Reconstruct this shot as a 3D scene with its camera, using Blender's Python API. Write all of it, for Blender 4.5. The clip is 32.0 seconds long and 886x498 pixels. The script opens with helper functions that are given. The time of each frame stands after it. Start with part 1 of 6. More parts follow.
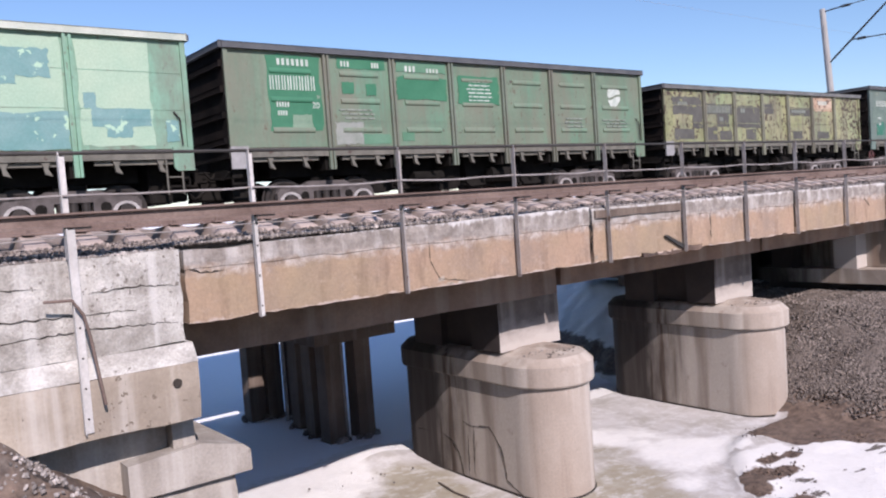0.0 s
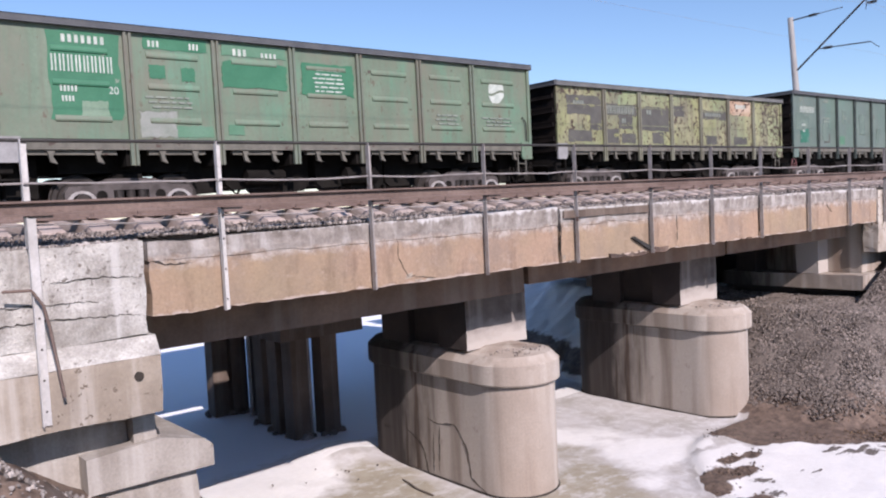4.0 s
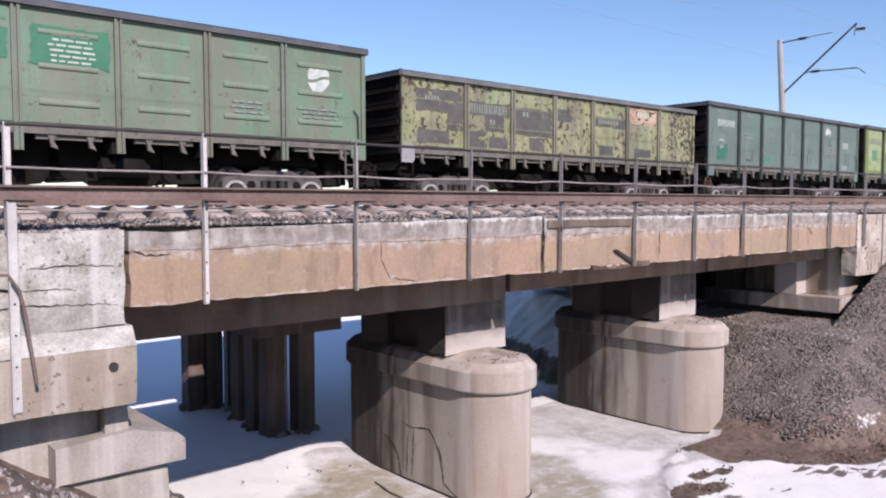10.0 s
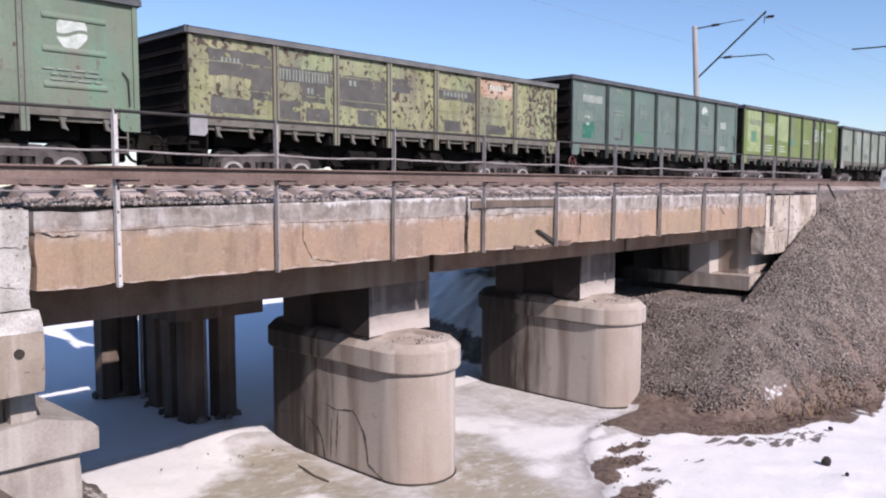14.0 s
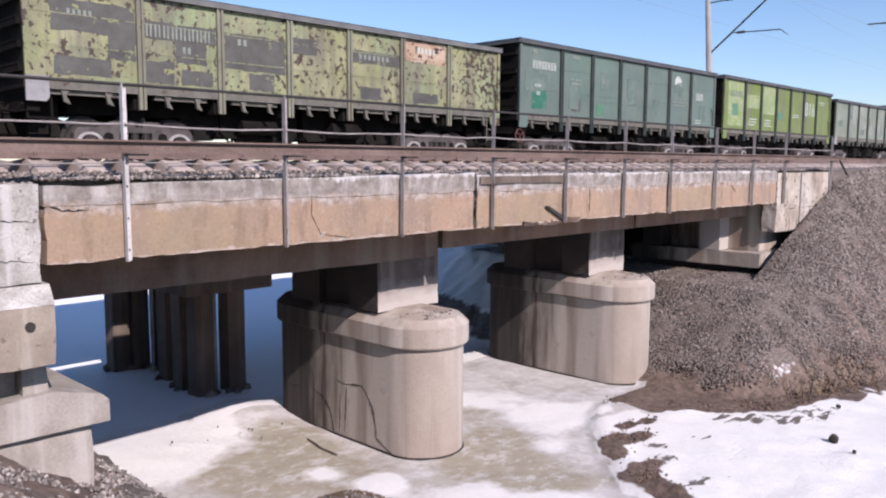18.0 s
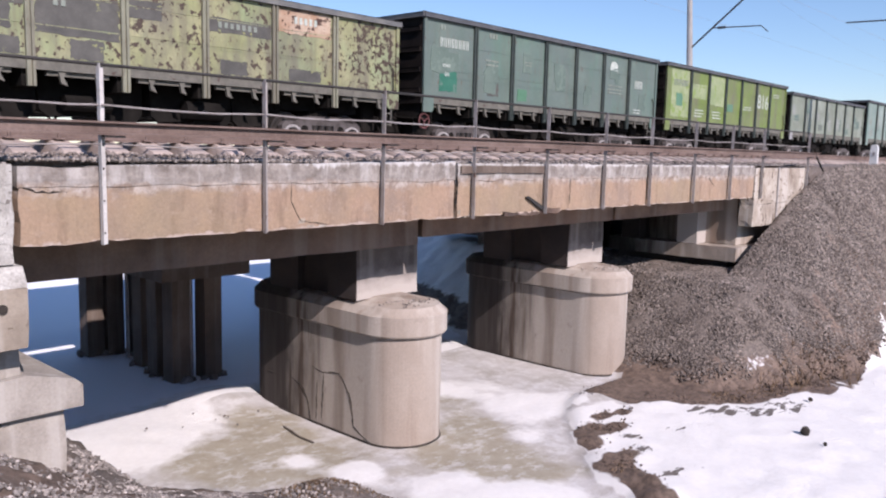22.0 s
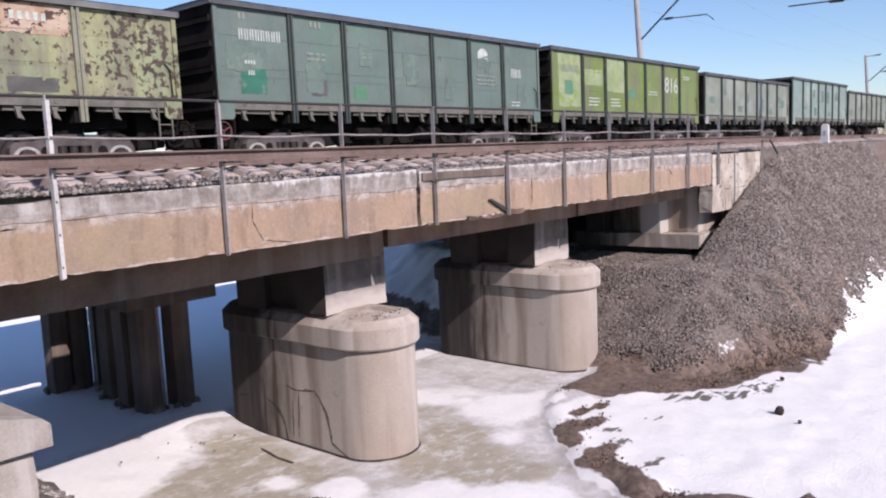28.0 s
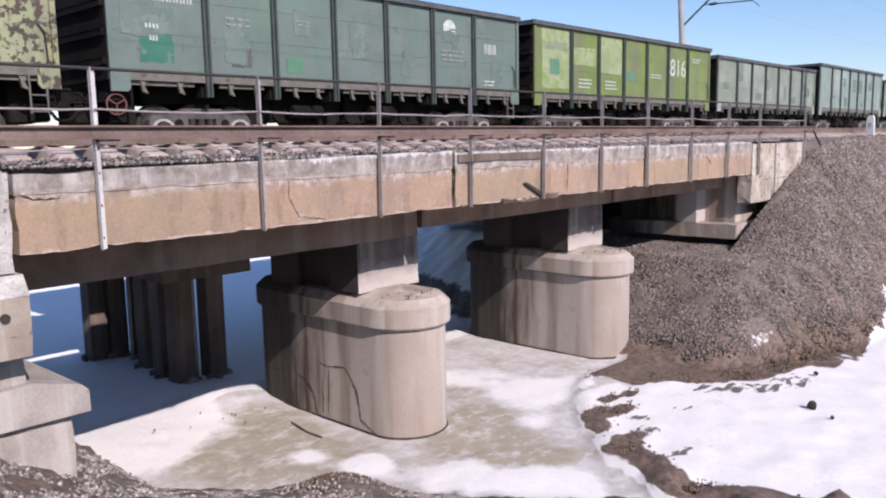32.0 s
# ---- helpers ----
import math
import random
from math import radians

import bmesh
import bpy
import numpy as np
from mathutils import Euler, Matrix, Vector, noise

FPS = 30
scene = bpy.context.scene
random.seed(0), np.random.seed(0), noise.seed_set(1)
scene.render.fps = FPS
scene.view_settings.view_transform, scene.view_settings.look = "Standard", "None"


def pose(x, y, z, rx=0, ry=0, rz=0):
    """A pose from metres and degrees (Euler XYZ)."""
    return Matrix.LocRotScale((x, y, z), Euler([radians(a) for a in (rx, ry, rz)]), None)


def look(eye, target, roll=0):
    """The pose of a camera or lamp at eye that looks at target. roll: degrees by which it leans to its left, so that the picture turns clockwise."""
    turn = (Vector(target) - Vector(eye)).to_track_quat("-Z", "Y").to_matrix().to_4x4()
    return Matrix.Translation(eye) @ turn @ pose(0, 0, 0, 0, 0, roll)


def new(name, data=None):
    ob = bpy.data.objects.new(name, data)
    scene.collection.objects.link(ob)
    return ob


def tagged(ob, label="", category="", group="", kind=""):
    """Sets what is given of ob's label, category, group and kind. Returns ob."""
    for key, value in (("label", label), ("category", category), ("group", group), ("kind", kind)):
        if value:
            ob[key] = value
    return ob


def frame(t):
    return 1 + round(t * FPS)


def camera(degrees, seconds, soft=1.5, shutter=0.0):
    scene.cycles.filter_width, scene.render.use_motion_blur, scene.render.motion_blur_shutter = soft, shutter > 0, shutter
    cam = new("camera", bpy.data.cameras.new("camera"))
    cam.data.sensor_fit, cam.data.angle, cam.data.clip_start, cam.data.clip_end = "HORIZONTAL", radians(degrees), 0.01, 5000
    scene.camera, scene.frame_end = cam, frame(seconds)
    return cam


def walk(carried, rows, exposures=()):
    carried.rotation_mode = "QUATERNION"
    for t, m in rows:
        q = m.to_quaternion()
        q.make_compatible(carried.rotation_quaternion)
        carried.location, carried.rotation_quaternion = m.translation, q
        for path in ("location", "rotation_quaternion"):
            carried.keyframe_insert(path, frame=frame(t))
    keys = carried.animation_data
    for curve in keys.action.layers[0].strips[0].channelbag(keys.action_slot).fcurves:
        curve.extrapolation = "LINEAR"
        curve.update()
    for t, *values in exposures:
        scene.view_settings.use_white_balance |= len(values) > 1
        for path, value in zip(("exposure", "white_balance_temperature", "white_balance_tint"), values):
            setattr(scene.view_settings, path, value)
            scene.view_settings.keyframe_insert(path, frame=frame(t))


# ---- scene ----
cam = camera(58.30, 32.0, 2.1)
# seconds, x, y, z, pitch, roll, yaw
PATH = [
    (0.0, -0.052, -0.029, 4.933, -3.21, 4.09, -37.87),
    (0.5, -0.050, -0.042, 4.926, -2.86, 4.11, -38.27),
    (1.0, -0.061, -0.038, 4.921, -2.70, 3.64, -38.09),
    (1.5, -0.062, -0.034, 4.922, -2.91, 3.36, -37.27),
    (2.0, -0.055, -0.025, 4.908, -3.36, 2.96, -38.16),
    (2.5, -0.057, -0.025, 4.911, -3.21, 2.82, -38.70),
    (3.0, -0.057, -0.028, 4.918, -3.07, 2.40, -39.27),
    (3.5, -0.046, -0.039, 4.914, -3.22, 2.70, -39.63),
    (5.5, -0.027, -0.028, 4.920, -3.91, 2.66, -40.58),
    (6.0, -0.028, -0.024, 4.918, -3.64, 2.66, -40.72),
    (6.5, -0.025, -0.025, 4.929, -3.61, 2.38, -41.08),
    (7.0, -0.026, -0.009, 4.914, -3.82, 2.01, -41.86),
    (7.5, -0.024, -0.003, 4.907, -4.78, 1.98, -40.99),
    (8.0, -0.019, 0.009, 4.908, -4.94, 1.62, -40.91),
    (8.5, -0.025, -0.002, 4.910, -4.65, 1.31, -41.05),
    (9.0, -0.034, -0.015, 4.906, -4.69, 0.94, -40.83),
    (9.5, -0.031, -0.011, 4.924, -4.58, 0.41, -41.33),
    (10.0, -0.039, -0.027, 4.926, -3.24, 0.06, -41.07),
    (10.5, -0.046, -0.028, 4.919, -2.66, 0.81, -40.65),
    (11.0, -0.047, -0.016, 4.918, -2.62, 0.56, -40.52),
    (11.5, -0.057, -0.012, 4.933, -2.84, 0.57, -39.69),
    (12.0, -0.034, -0.011, 4.944, -2.55, 0.72, -42.38),
    (12.5, -0.014, -0.004, 4.936, -3.02, 0.16, -45.42),
    (13.0, -0.007, -0.002, 4.920, -3.74, 0.20, -46.33),
    (13.5, 0.008, 0.016, 4.910, -4.17, 0.09, -46.85),
    (14.0, 0.004, 0.015, 4.907, -4.57, -0.06, -46.56),
    (14.5, 0.008, 0.009, 4.907, -4.60, 0.16, -46.49),
    (16.5, 0.022, 0.033, 4.906, -6.05, -0.20, -46.37),
    (17.0, 0.017, 0.027, 4.894, -6.19, -0.25, -46.05),
    (17.5, 0.018, 0.025, 4.893, -6.57, 0.04, -45.54),
    (18.0, 0.017, 0.020, 4.903, -6.30, -0.28, -45.89),
    (18.5, 0.014, 0.037, 4.897, -6.08, -0.65, -46.23),
    (19.0, 0.010, 0.037, 4.890, -5.99, -1.02, -46.45),
    (19.5, 0.007, 0.035, 4.884, -6.35, -1.20, -46.05),
    (20.0, 0.011, 0.031, 4.894, -6.84, -1.35, -46.30),
    (20.5, 0.014, 0.035, 4.889, -6.67, -1.72, -46.43),
    (21.0, 0.016, 0.035, 4.885, -6.86, -1.66, -46.90),
    (21.5, 0.020, 0.051, 4.887, -6.91, -1.50, -47.30),
    (22.0, 0.024, 0.052, 4.882, -7.00, -1.34, -47.32),
    (22.5, 0.017, 0.037, 4.901, -6.27, -0.57, -47.12),
    (23.0, 0.013, 0.045, 4.892, -5.34, 1.25, -47.40),
    (23.5, 0.012, 0.034, 4.910, -5.30, 1.68, -47.27),
    (24.0, 0.016, 0.039, 4.909, -5.82, 1.74, -47.10),
    (24.5, 0.017, 0.037, 4.903, -5.88, 1.97, -47.23),
    (25.0, 0.025, 0.043, 4.917, -5.79, 1.77, -47.93),
    (25.5, 0.032, 0.041, 4.922, -5.88, 1.77, -48.73),
    (26.0, 0.045, 0.058, 4.914, -6.01, 2.22, -50.14),
    (26.5, 0.064, 0.077, 4.915, -6.10, 2.19, -51.86),
    (28.5, 0.063, 0.064, 4.908, -6.60, 2.53, -49.69),
    (29.0, 0.060, 0.062, 4.907, -6.40, 2.43, -49.60),
    (29.5, 0.049, 0.061, 4.899, -7.04, 2.04, -49.34),
    (30.0, 0.051, 0.076, 4.903, -7.41, 1.71, -48.80),
    (30.5, 0.042, 0.071, 4.898, -7.71, 1.86, -48.39),
    (31.0, 0.043, 0.082, 4.894, -7.99, 1.52, -48.48),
    (31.5, 0.043, 0.081, 4.895, -8.23, 1.31, -48.06),
    (32.0, 0.035, 0.075, 4.901, -7.83, 1.02, -47.65),
]
walk(cam, [(t, pose(x, y, z, 90 + p, r, w)) for t, x, y, z, p, r, w in PATH], [(0.0, 0.36, 6170, 20), (26.5, 0.35, 6170, 20), (29.0, 0.31, 6170, 20), (30.2, 0.30, 6170, 20), (32.0, 0.36, 6170, 20)])
# ---- light ----
SUN = Vector((-0.25, -1.0, 0.755)).normalized()
world = bpy.data.worlds.new("sky")
scene.world = world
world.use_nodes = True
wn = world.node_tree
sky = wn.nodes.new("ShaderNodeTexSky")
sky.sky_type = "NISHITA"
sky.sun_disc = False
sky.sun_elevation = math.asin(SUN.z)
sky.sun_rotation = math.atan2(SUN.x, SUN.y)
sky.air_density, sky.dust_density, sky.ozone_density = 1.05, 0.12, 4.5
wn.nodes["Background"].inputs["Strength"].default_value = 0.108
wn.links.new(sky.outputs[0], wn.nodes["Background"].inputs["Color"])
sun = new("sun", bpy.data.lights.new("sun", "SUN"))
sun.data.energy, sun.data.angle, sun.data.color = 5.0, radians(0.6), (1.0, 0.905, 0.83)
sun.matrix_world = look(SUN * 100, (0, 0, 0))

# ---- levels, ice at 0 ----
RAIL, RAIL2 = 5.09, 4.78   # rail tops
AXIS, AXIS2 = 10.65, 16.8
FACE = 8.40           # outer face of the deck trough


# ---- materials ----
def node(nt, kind, **kw):
    n = nt.nodes.new(kind)
    for k, v in kw.items():
        n.inputs[k.replace("_", " ")].default_value = v
    return n


def ramp(nt, src, stops):
    r = nt.nodes.new("ShaderNodeValToRGB")
    while len(r.color_ramp.elements) < len(stops):
        r.color_ramp.elements.new(0.5)
    for e, (p, c) in zip(r.color_ramp.elements, stops):
        e.position = p
        e.color = (c, c, c, 1) if isinstance(c, (int, float)) else (*c, 1)
    nt.links.new(src, r.inputs[0])
    return r.outputs[0]


def mixc(nt, fac, a, b, mode="MIX"):
    m = nt.nodes.new("ShaderNodeMix")
    m.data_type, m.blend_type = "RGBA", mode
    for s, v in ((m.inputs[0], fac), (m.inputs[6], a), (m.inputs[7], b)):
        if isinstance(v, bpy.types.NodeSocket):
            nt.links.new(v, s)
        elif isinstance(v, (int, float)):
            s.default_value = v
        else:
            s.default_value = (*v, 1)
    return m.outputs[2]


def fade_mask(nt, src, lo, hi):
    mr = nt.nodes.new("ShaderNodeMapRange")
    mr.inputs["From Min"].default_value, mr.inputs["From Max"].default_value = lo, hi
    nt.links.new(src, mr.inputs["Value"])
    return mr.outputs[0]


def noise_at(nt, coord, scale, detail=5.0, rough=0.6, stretch=(1, 1, 1), shift=(0, 0, 0)):
    mp = nt.nodes.new("ShaderNodeMapping")
    mp.inputs["Scale"].default_value = stretch
    mp.inputs["Location"].default_value = shift
    nt.links.new(coord, mp.inputs["Vector"])
    n = node(nt, "ShaderNodeTexNoise", Scale=scale, Detail=detail, Roughness=rough)
    nt.links.new(mp.outputs[0], n.inputs["Vector"])
    return n.outputs["Fac"]


TONE = 0.77           # scales base colours down so that shade renders deeper


def dull(c):
    return tuple(v * TONE for v in c) if c else c


def mat(name, ca, cb, scale=2.0, rough=0.85, metal=0.0, grain=30.0, bump=0.3, stain=None, amount=0.5, streak=None, streak_amount=0.5, vary=0.0, spots=None, spot_at=0.66, spot_scale=6.0, contrast=0.12, fade=None, island=False, streak_scale=3.0, grime=None, clump=0.0):
    """Two tones at a large scale, grain at a small one, optional vertical streaks, stains and flaked spots."""
    m = bpy.data.materials.new(name)
    m.use_nodes = True
    nt = m.node_tree
    ca, cb, stain, streak, spots = dull(ca), dull(cb), dull(stain), dull(streak), dull(spots)
    b = nt.nodes["Principled BSDF"]
    co = nt.nodes.new("ShaderNodeTexCoord").outputs["Object"]
    n1 = noise_at(nt, co, scale)
    col = mixc(nt, ramp(nt, n1, [(0.35, 0.0), (0.65, 1.0)]), ca, cb)
    n2 = noise_at(nt, co, grain, 3.0, 0.7)
    g = ramp(nt, n2, [(0.25, 1 - contrast), (0.75, 1 + contrast)])
    col = mixc(nt, 1.0, col, g, "MULTIPLY")
    if stain:
        n3 = noise_at(nt, co, scale * 0.45, 6.0, 0.65, (1, 1, 1), (3.1, 7.7, 1.3))
        f = ramp(nt, n3, [(0.5, 0.0), (0.68, amount)])
        col = mixc(nt, f, col, stain)
    if streak:
        n4 = noise_at(nt, co, streak_scale, 4.0, 0.6, (1.6, 1.6, 0.09), (5.0, 2.0, 0))
        f = ramp(nt, n4, [(0.5, 0.0), (0.64, streak_amount)])
        col = mixc(nt, f, col, streak)
    if grime:
        n6 = noise_at(nt, co, 0.9, 7.0, 0.7, (1.3, 1.3, 0.45), (4.0, 8.0, 2.0))
        col = mixc(nt, ramp(nt, n6, [(0.43, 0.0), (0.66, 0.85)]), col, dull(grime))
        n7 = noise_at(nt, co, 7.0, 5.0, 0.7, (1, 1, 0.6), (0.3, 5.0, 2.0))
        col = mixc(nt, ramp(nt, n7, [(0.62, 0.0), (0.67, 0.8)]), col, dull((0.13, 0.085, 0.06)))
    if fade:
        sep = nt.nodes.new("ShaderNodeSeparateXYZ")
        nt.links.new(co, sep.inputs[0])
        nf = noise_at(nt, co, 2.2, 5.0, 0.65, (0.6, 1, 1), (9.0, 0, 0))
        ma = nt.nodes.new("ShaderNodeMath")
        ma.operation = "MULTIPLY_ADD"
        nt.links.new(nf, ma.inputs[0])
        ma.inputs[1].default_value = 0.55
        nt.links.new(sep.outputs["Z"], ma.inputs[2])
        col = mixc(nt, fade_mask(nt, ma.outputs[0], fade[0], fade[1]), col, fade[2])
    if island:
        ge = nt.nodes.new("ShaderNodeNewGeometry")
        col = mixc(nt, 1.0, col, ramp(nt, ge.outputs["Random Per Island"], [(0.0, 0.42), (0.8, 1.3), (1.0, 1.9)]), "MULTIPLY")
    if spots:
        n5 = noise_at(nt, co, spot_scale, 4.0, 0.6, (1, 1, 1), (1.7, 0.4, 9.1))
        if clump:
            far = noise_at(nt, co, 1.1, 3.0, 0.6, (1, 1, 1), (6.0, 2.0, 4.0))
            mc = nt.nodes.new("ShaderNodeMath")
            mc.operation = "MULTIPLY_ADD"
            nt.links.new(far, mc.inputs[0])
            mc.inputs[1].default_value = clump
            nt.links.new(n5, mc.inputs[2])
            n5 = mc.outputs[0]
            spot_at += clump * 0.5
        f = ramp(nt, n5, [(spot_at, 0.0), (spot_at + 0.02, 1.0)])
        col = mixc(nt, f, col, spots)
    if vary:
        oi = nt.nodes.new("ShaderNodeObjectInfo")
        f = ramp(nt, oi.outputs["Random"], [(0.0, 1 - vary), (1.0, 1 + vary)])
        col = mixc(nt, 1.0, col, f, "MULTIPLY")
    nt.links.new(col, b.inputs["Base Color"])
    b.inputs["Roughness"].default_value = rough
    b.inputs["Metallic"].default_value = metal
    if bump:
        bp = node(nt, "ShaderNodeBump", Strength=bump, Distance=0.02)
        nt.links.new(mixc(nt, 0.5, n2, n1), bp.inputs["Height"])
        nt.links.new(bp.outputs[0], b.inputs["Normal"])
    return m


M_TRESTLE = mat("dark brown trestle concrete", (0.12, 0.088, 0.068), (0.20, 0.15, 0.118), 0.8, 0.95, bump=0.3, stain=(0.06, 0.046, 0.04), amount=0.6, streak=(0.28, 0.23, 0.19), streak_amount=0.4)
M_POLE = mat("pale grey concrete", (0.36, 0.345, 0.33), (0.44, 0.43, 0.41), 1.5, 0.9)
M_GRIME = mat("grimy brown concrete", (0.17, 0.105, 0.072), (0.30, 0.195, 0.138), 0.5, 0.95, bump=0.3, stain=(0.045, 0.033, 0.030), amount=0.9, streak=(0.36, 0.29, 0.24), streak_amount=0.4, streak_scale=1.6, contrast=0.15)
# Near black: deep shade under the deck is put into this colour.
M_SOOT_SHADE = mat("concrete blackened by soot and painted shade", (0.024, 0.018, 0.017), (0.055, 0.041, 0.036), 0.8, 0.95, bump=0.3, stain=(0.03, 0.024, 0.022), amount=0.6)
# Dark base above the pale fade paints the deck's shade; seep streaks are stains.
M_SEEP_SHADE = mat("seep-stained concrete with painted shade", (0.10, 0.08, 0.07), (0.21, 0.175, 0.155), 1.3, 0.92, bump=0.35, stain=(0.06, 0.047, 0.041), amount=0.9, streak=(0.42, 0.38, 0.35), streak_amount=0.4, streak_scale=2.6, contrast=0.15, fade=(3.14, 2.80, (0.40, 0.36, 0.325)))
M_WING2 = mat("pale flaking concrete", (0.37, 0.305, 0.24), (0.56, 0.495, 0.42), 1.8, 0.93, grain=30.0, bump=0.8, stain=(0.22, 0.165, 0.12), amount=0.8, streak=(0.66, 0.61, 0.55), streak_amount=0.6, streak_scale=2.0, contrast=0.2, spots=(0.17, 0.125, 0.09), spot_at=0.615, spot_scale=6.0, clump=0.45)
M_BLOCK = mat("concrete beige block", (0.33, 0.27, 0.205), (0.50, 0.43, 0.35), 1.3, 0.92, bump=0.55, stain=(0.24, 0.195, 0.15), amount=0.75, streak=(0.60, 0.555, 0.50), streak_amount=0.6, streak_scale=2.2, contrast=0.14, spots=(0.19, 0.15, 0.115), spot_at=0.62, spot_scale=9.0, clump=0.4)
M_WING = mat("crusty mottled concrete", (0.32, 0.295, 0.26), (0.62, 0.595, 0.55), 2.6, 0.95, grain=38.0, bump=1.0, stain=(0.25, 0.225, 0.195), amount=0.75, streak=(0.70, 0.68, 0.65), streak_amount=0.55, contrast=0.3, spots=(0.22, 0.195, 0.17), spot_at=0.655, spot_scale=15.0, clump=0.55)
M_FOOT = mat("rough grey footing concrete", (0.31, 0.275, 0.237), (0.45, 0.41, 0.36), 1.5, 0.93, bump=0.6, stain=(0.22, 0.185, 0.155), amount=0.7, streak=(0.60, 0.565, 0.52), streak_amount=0.5, streak_scale=2.0, contrast=0.16, spots=(0.17, 0.145, 0.125), spot_at=0.70, spot_scale=7.0)
M_RUST = mat("rusty steel", (0.155, 0.105, 0.086), (0.25, 0.182, 0.154), 1.5, 0.8, 0.2, stain=(0.25, 0.18, 0.15), amount=0.5, contrast=0.25)
M_POSTW = mat("flaking whitewash", (0.50, 0.48, 0.46), (0.66, 0.64, 0.62), 3.0, 0.8, spots=(0.2, 0.15, 0.13), spot_at=0.68, spot_scale=9.0)
M_STEEL = mat("galvanised grey paint", (0.31, 0.275, 0.255), (0.45, 0.415, 0.395), 4.0, 0.6, 0.2, spots=(0.16, 0.1, 0.08), spot_at=0.66)
M_DARK = mat("dark steel", (0.035, 0.033, 0.031), (0.06, 0.055, 0.05), 3.0, 0.7, 0.3)
M_SLEEP = mat("sleeper concrete", (0.42, 0.335, 0.285), (0.55, 0.455, 0.395), 3.0, 0.92, vary=0.16, stain=(0.34, 0.25, 0.20), amount=0.5)
M_STONE = mat("ballast stone", (0.125, 0.10, 0.088), (0.215, 0.18, 0.158), 2.5, 0.95, grain=18.0, contrast=0.35)
M_GRAVEL = mat("crushed gravel", (0.155, 0.127, 0.108), (0.225, 0.19, 0.165), 1.0, 0.95, grain=25.0, bump=0.1, island=True)
M_DEBRIS = mat("pale ballast debris", (0.24, 0.21, 0.188), (0.36, 0.325, 0.30), 3.0, 0.95, bump=0.1, island=True)
M_BED = mat("dirty ballast", (0.20, 0.165, 0.142), (0.32, 0.275, 0.245), 3.0, 0.95, bump=0.1, island=True)
M_CRACK = mat("crack shadow dirt", (0.035, 0.028, 0.022), (0.05, 0.04, 0.032), 5.0, 0.95)
M_DRY = mat("dry brown grass", (0.12, 0.078, 0.046), (0.23, 0.155, 0.09), 3.0, 0.9, island=True)
M_BARK = mat("bare twig bark", (0.13, 0.10, 0.08), (0.2, 0.16, 0.13), 3.0, 0.9, island=True)
M_WHITE = mat("white paint", (0.72, 0.72, 0.70), (0.8, 0.8, 0.78), 3.0, 0.7)


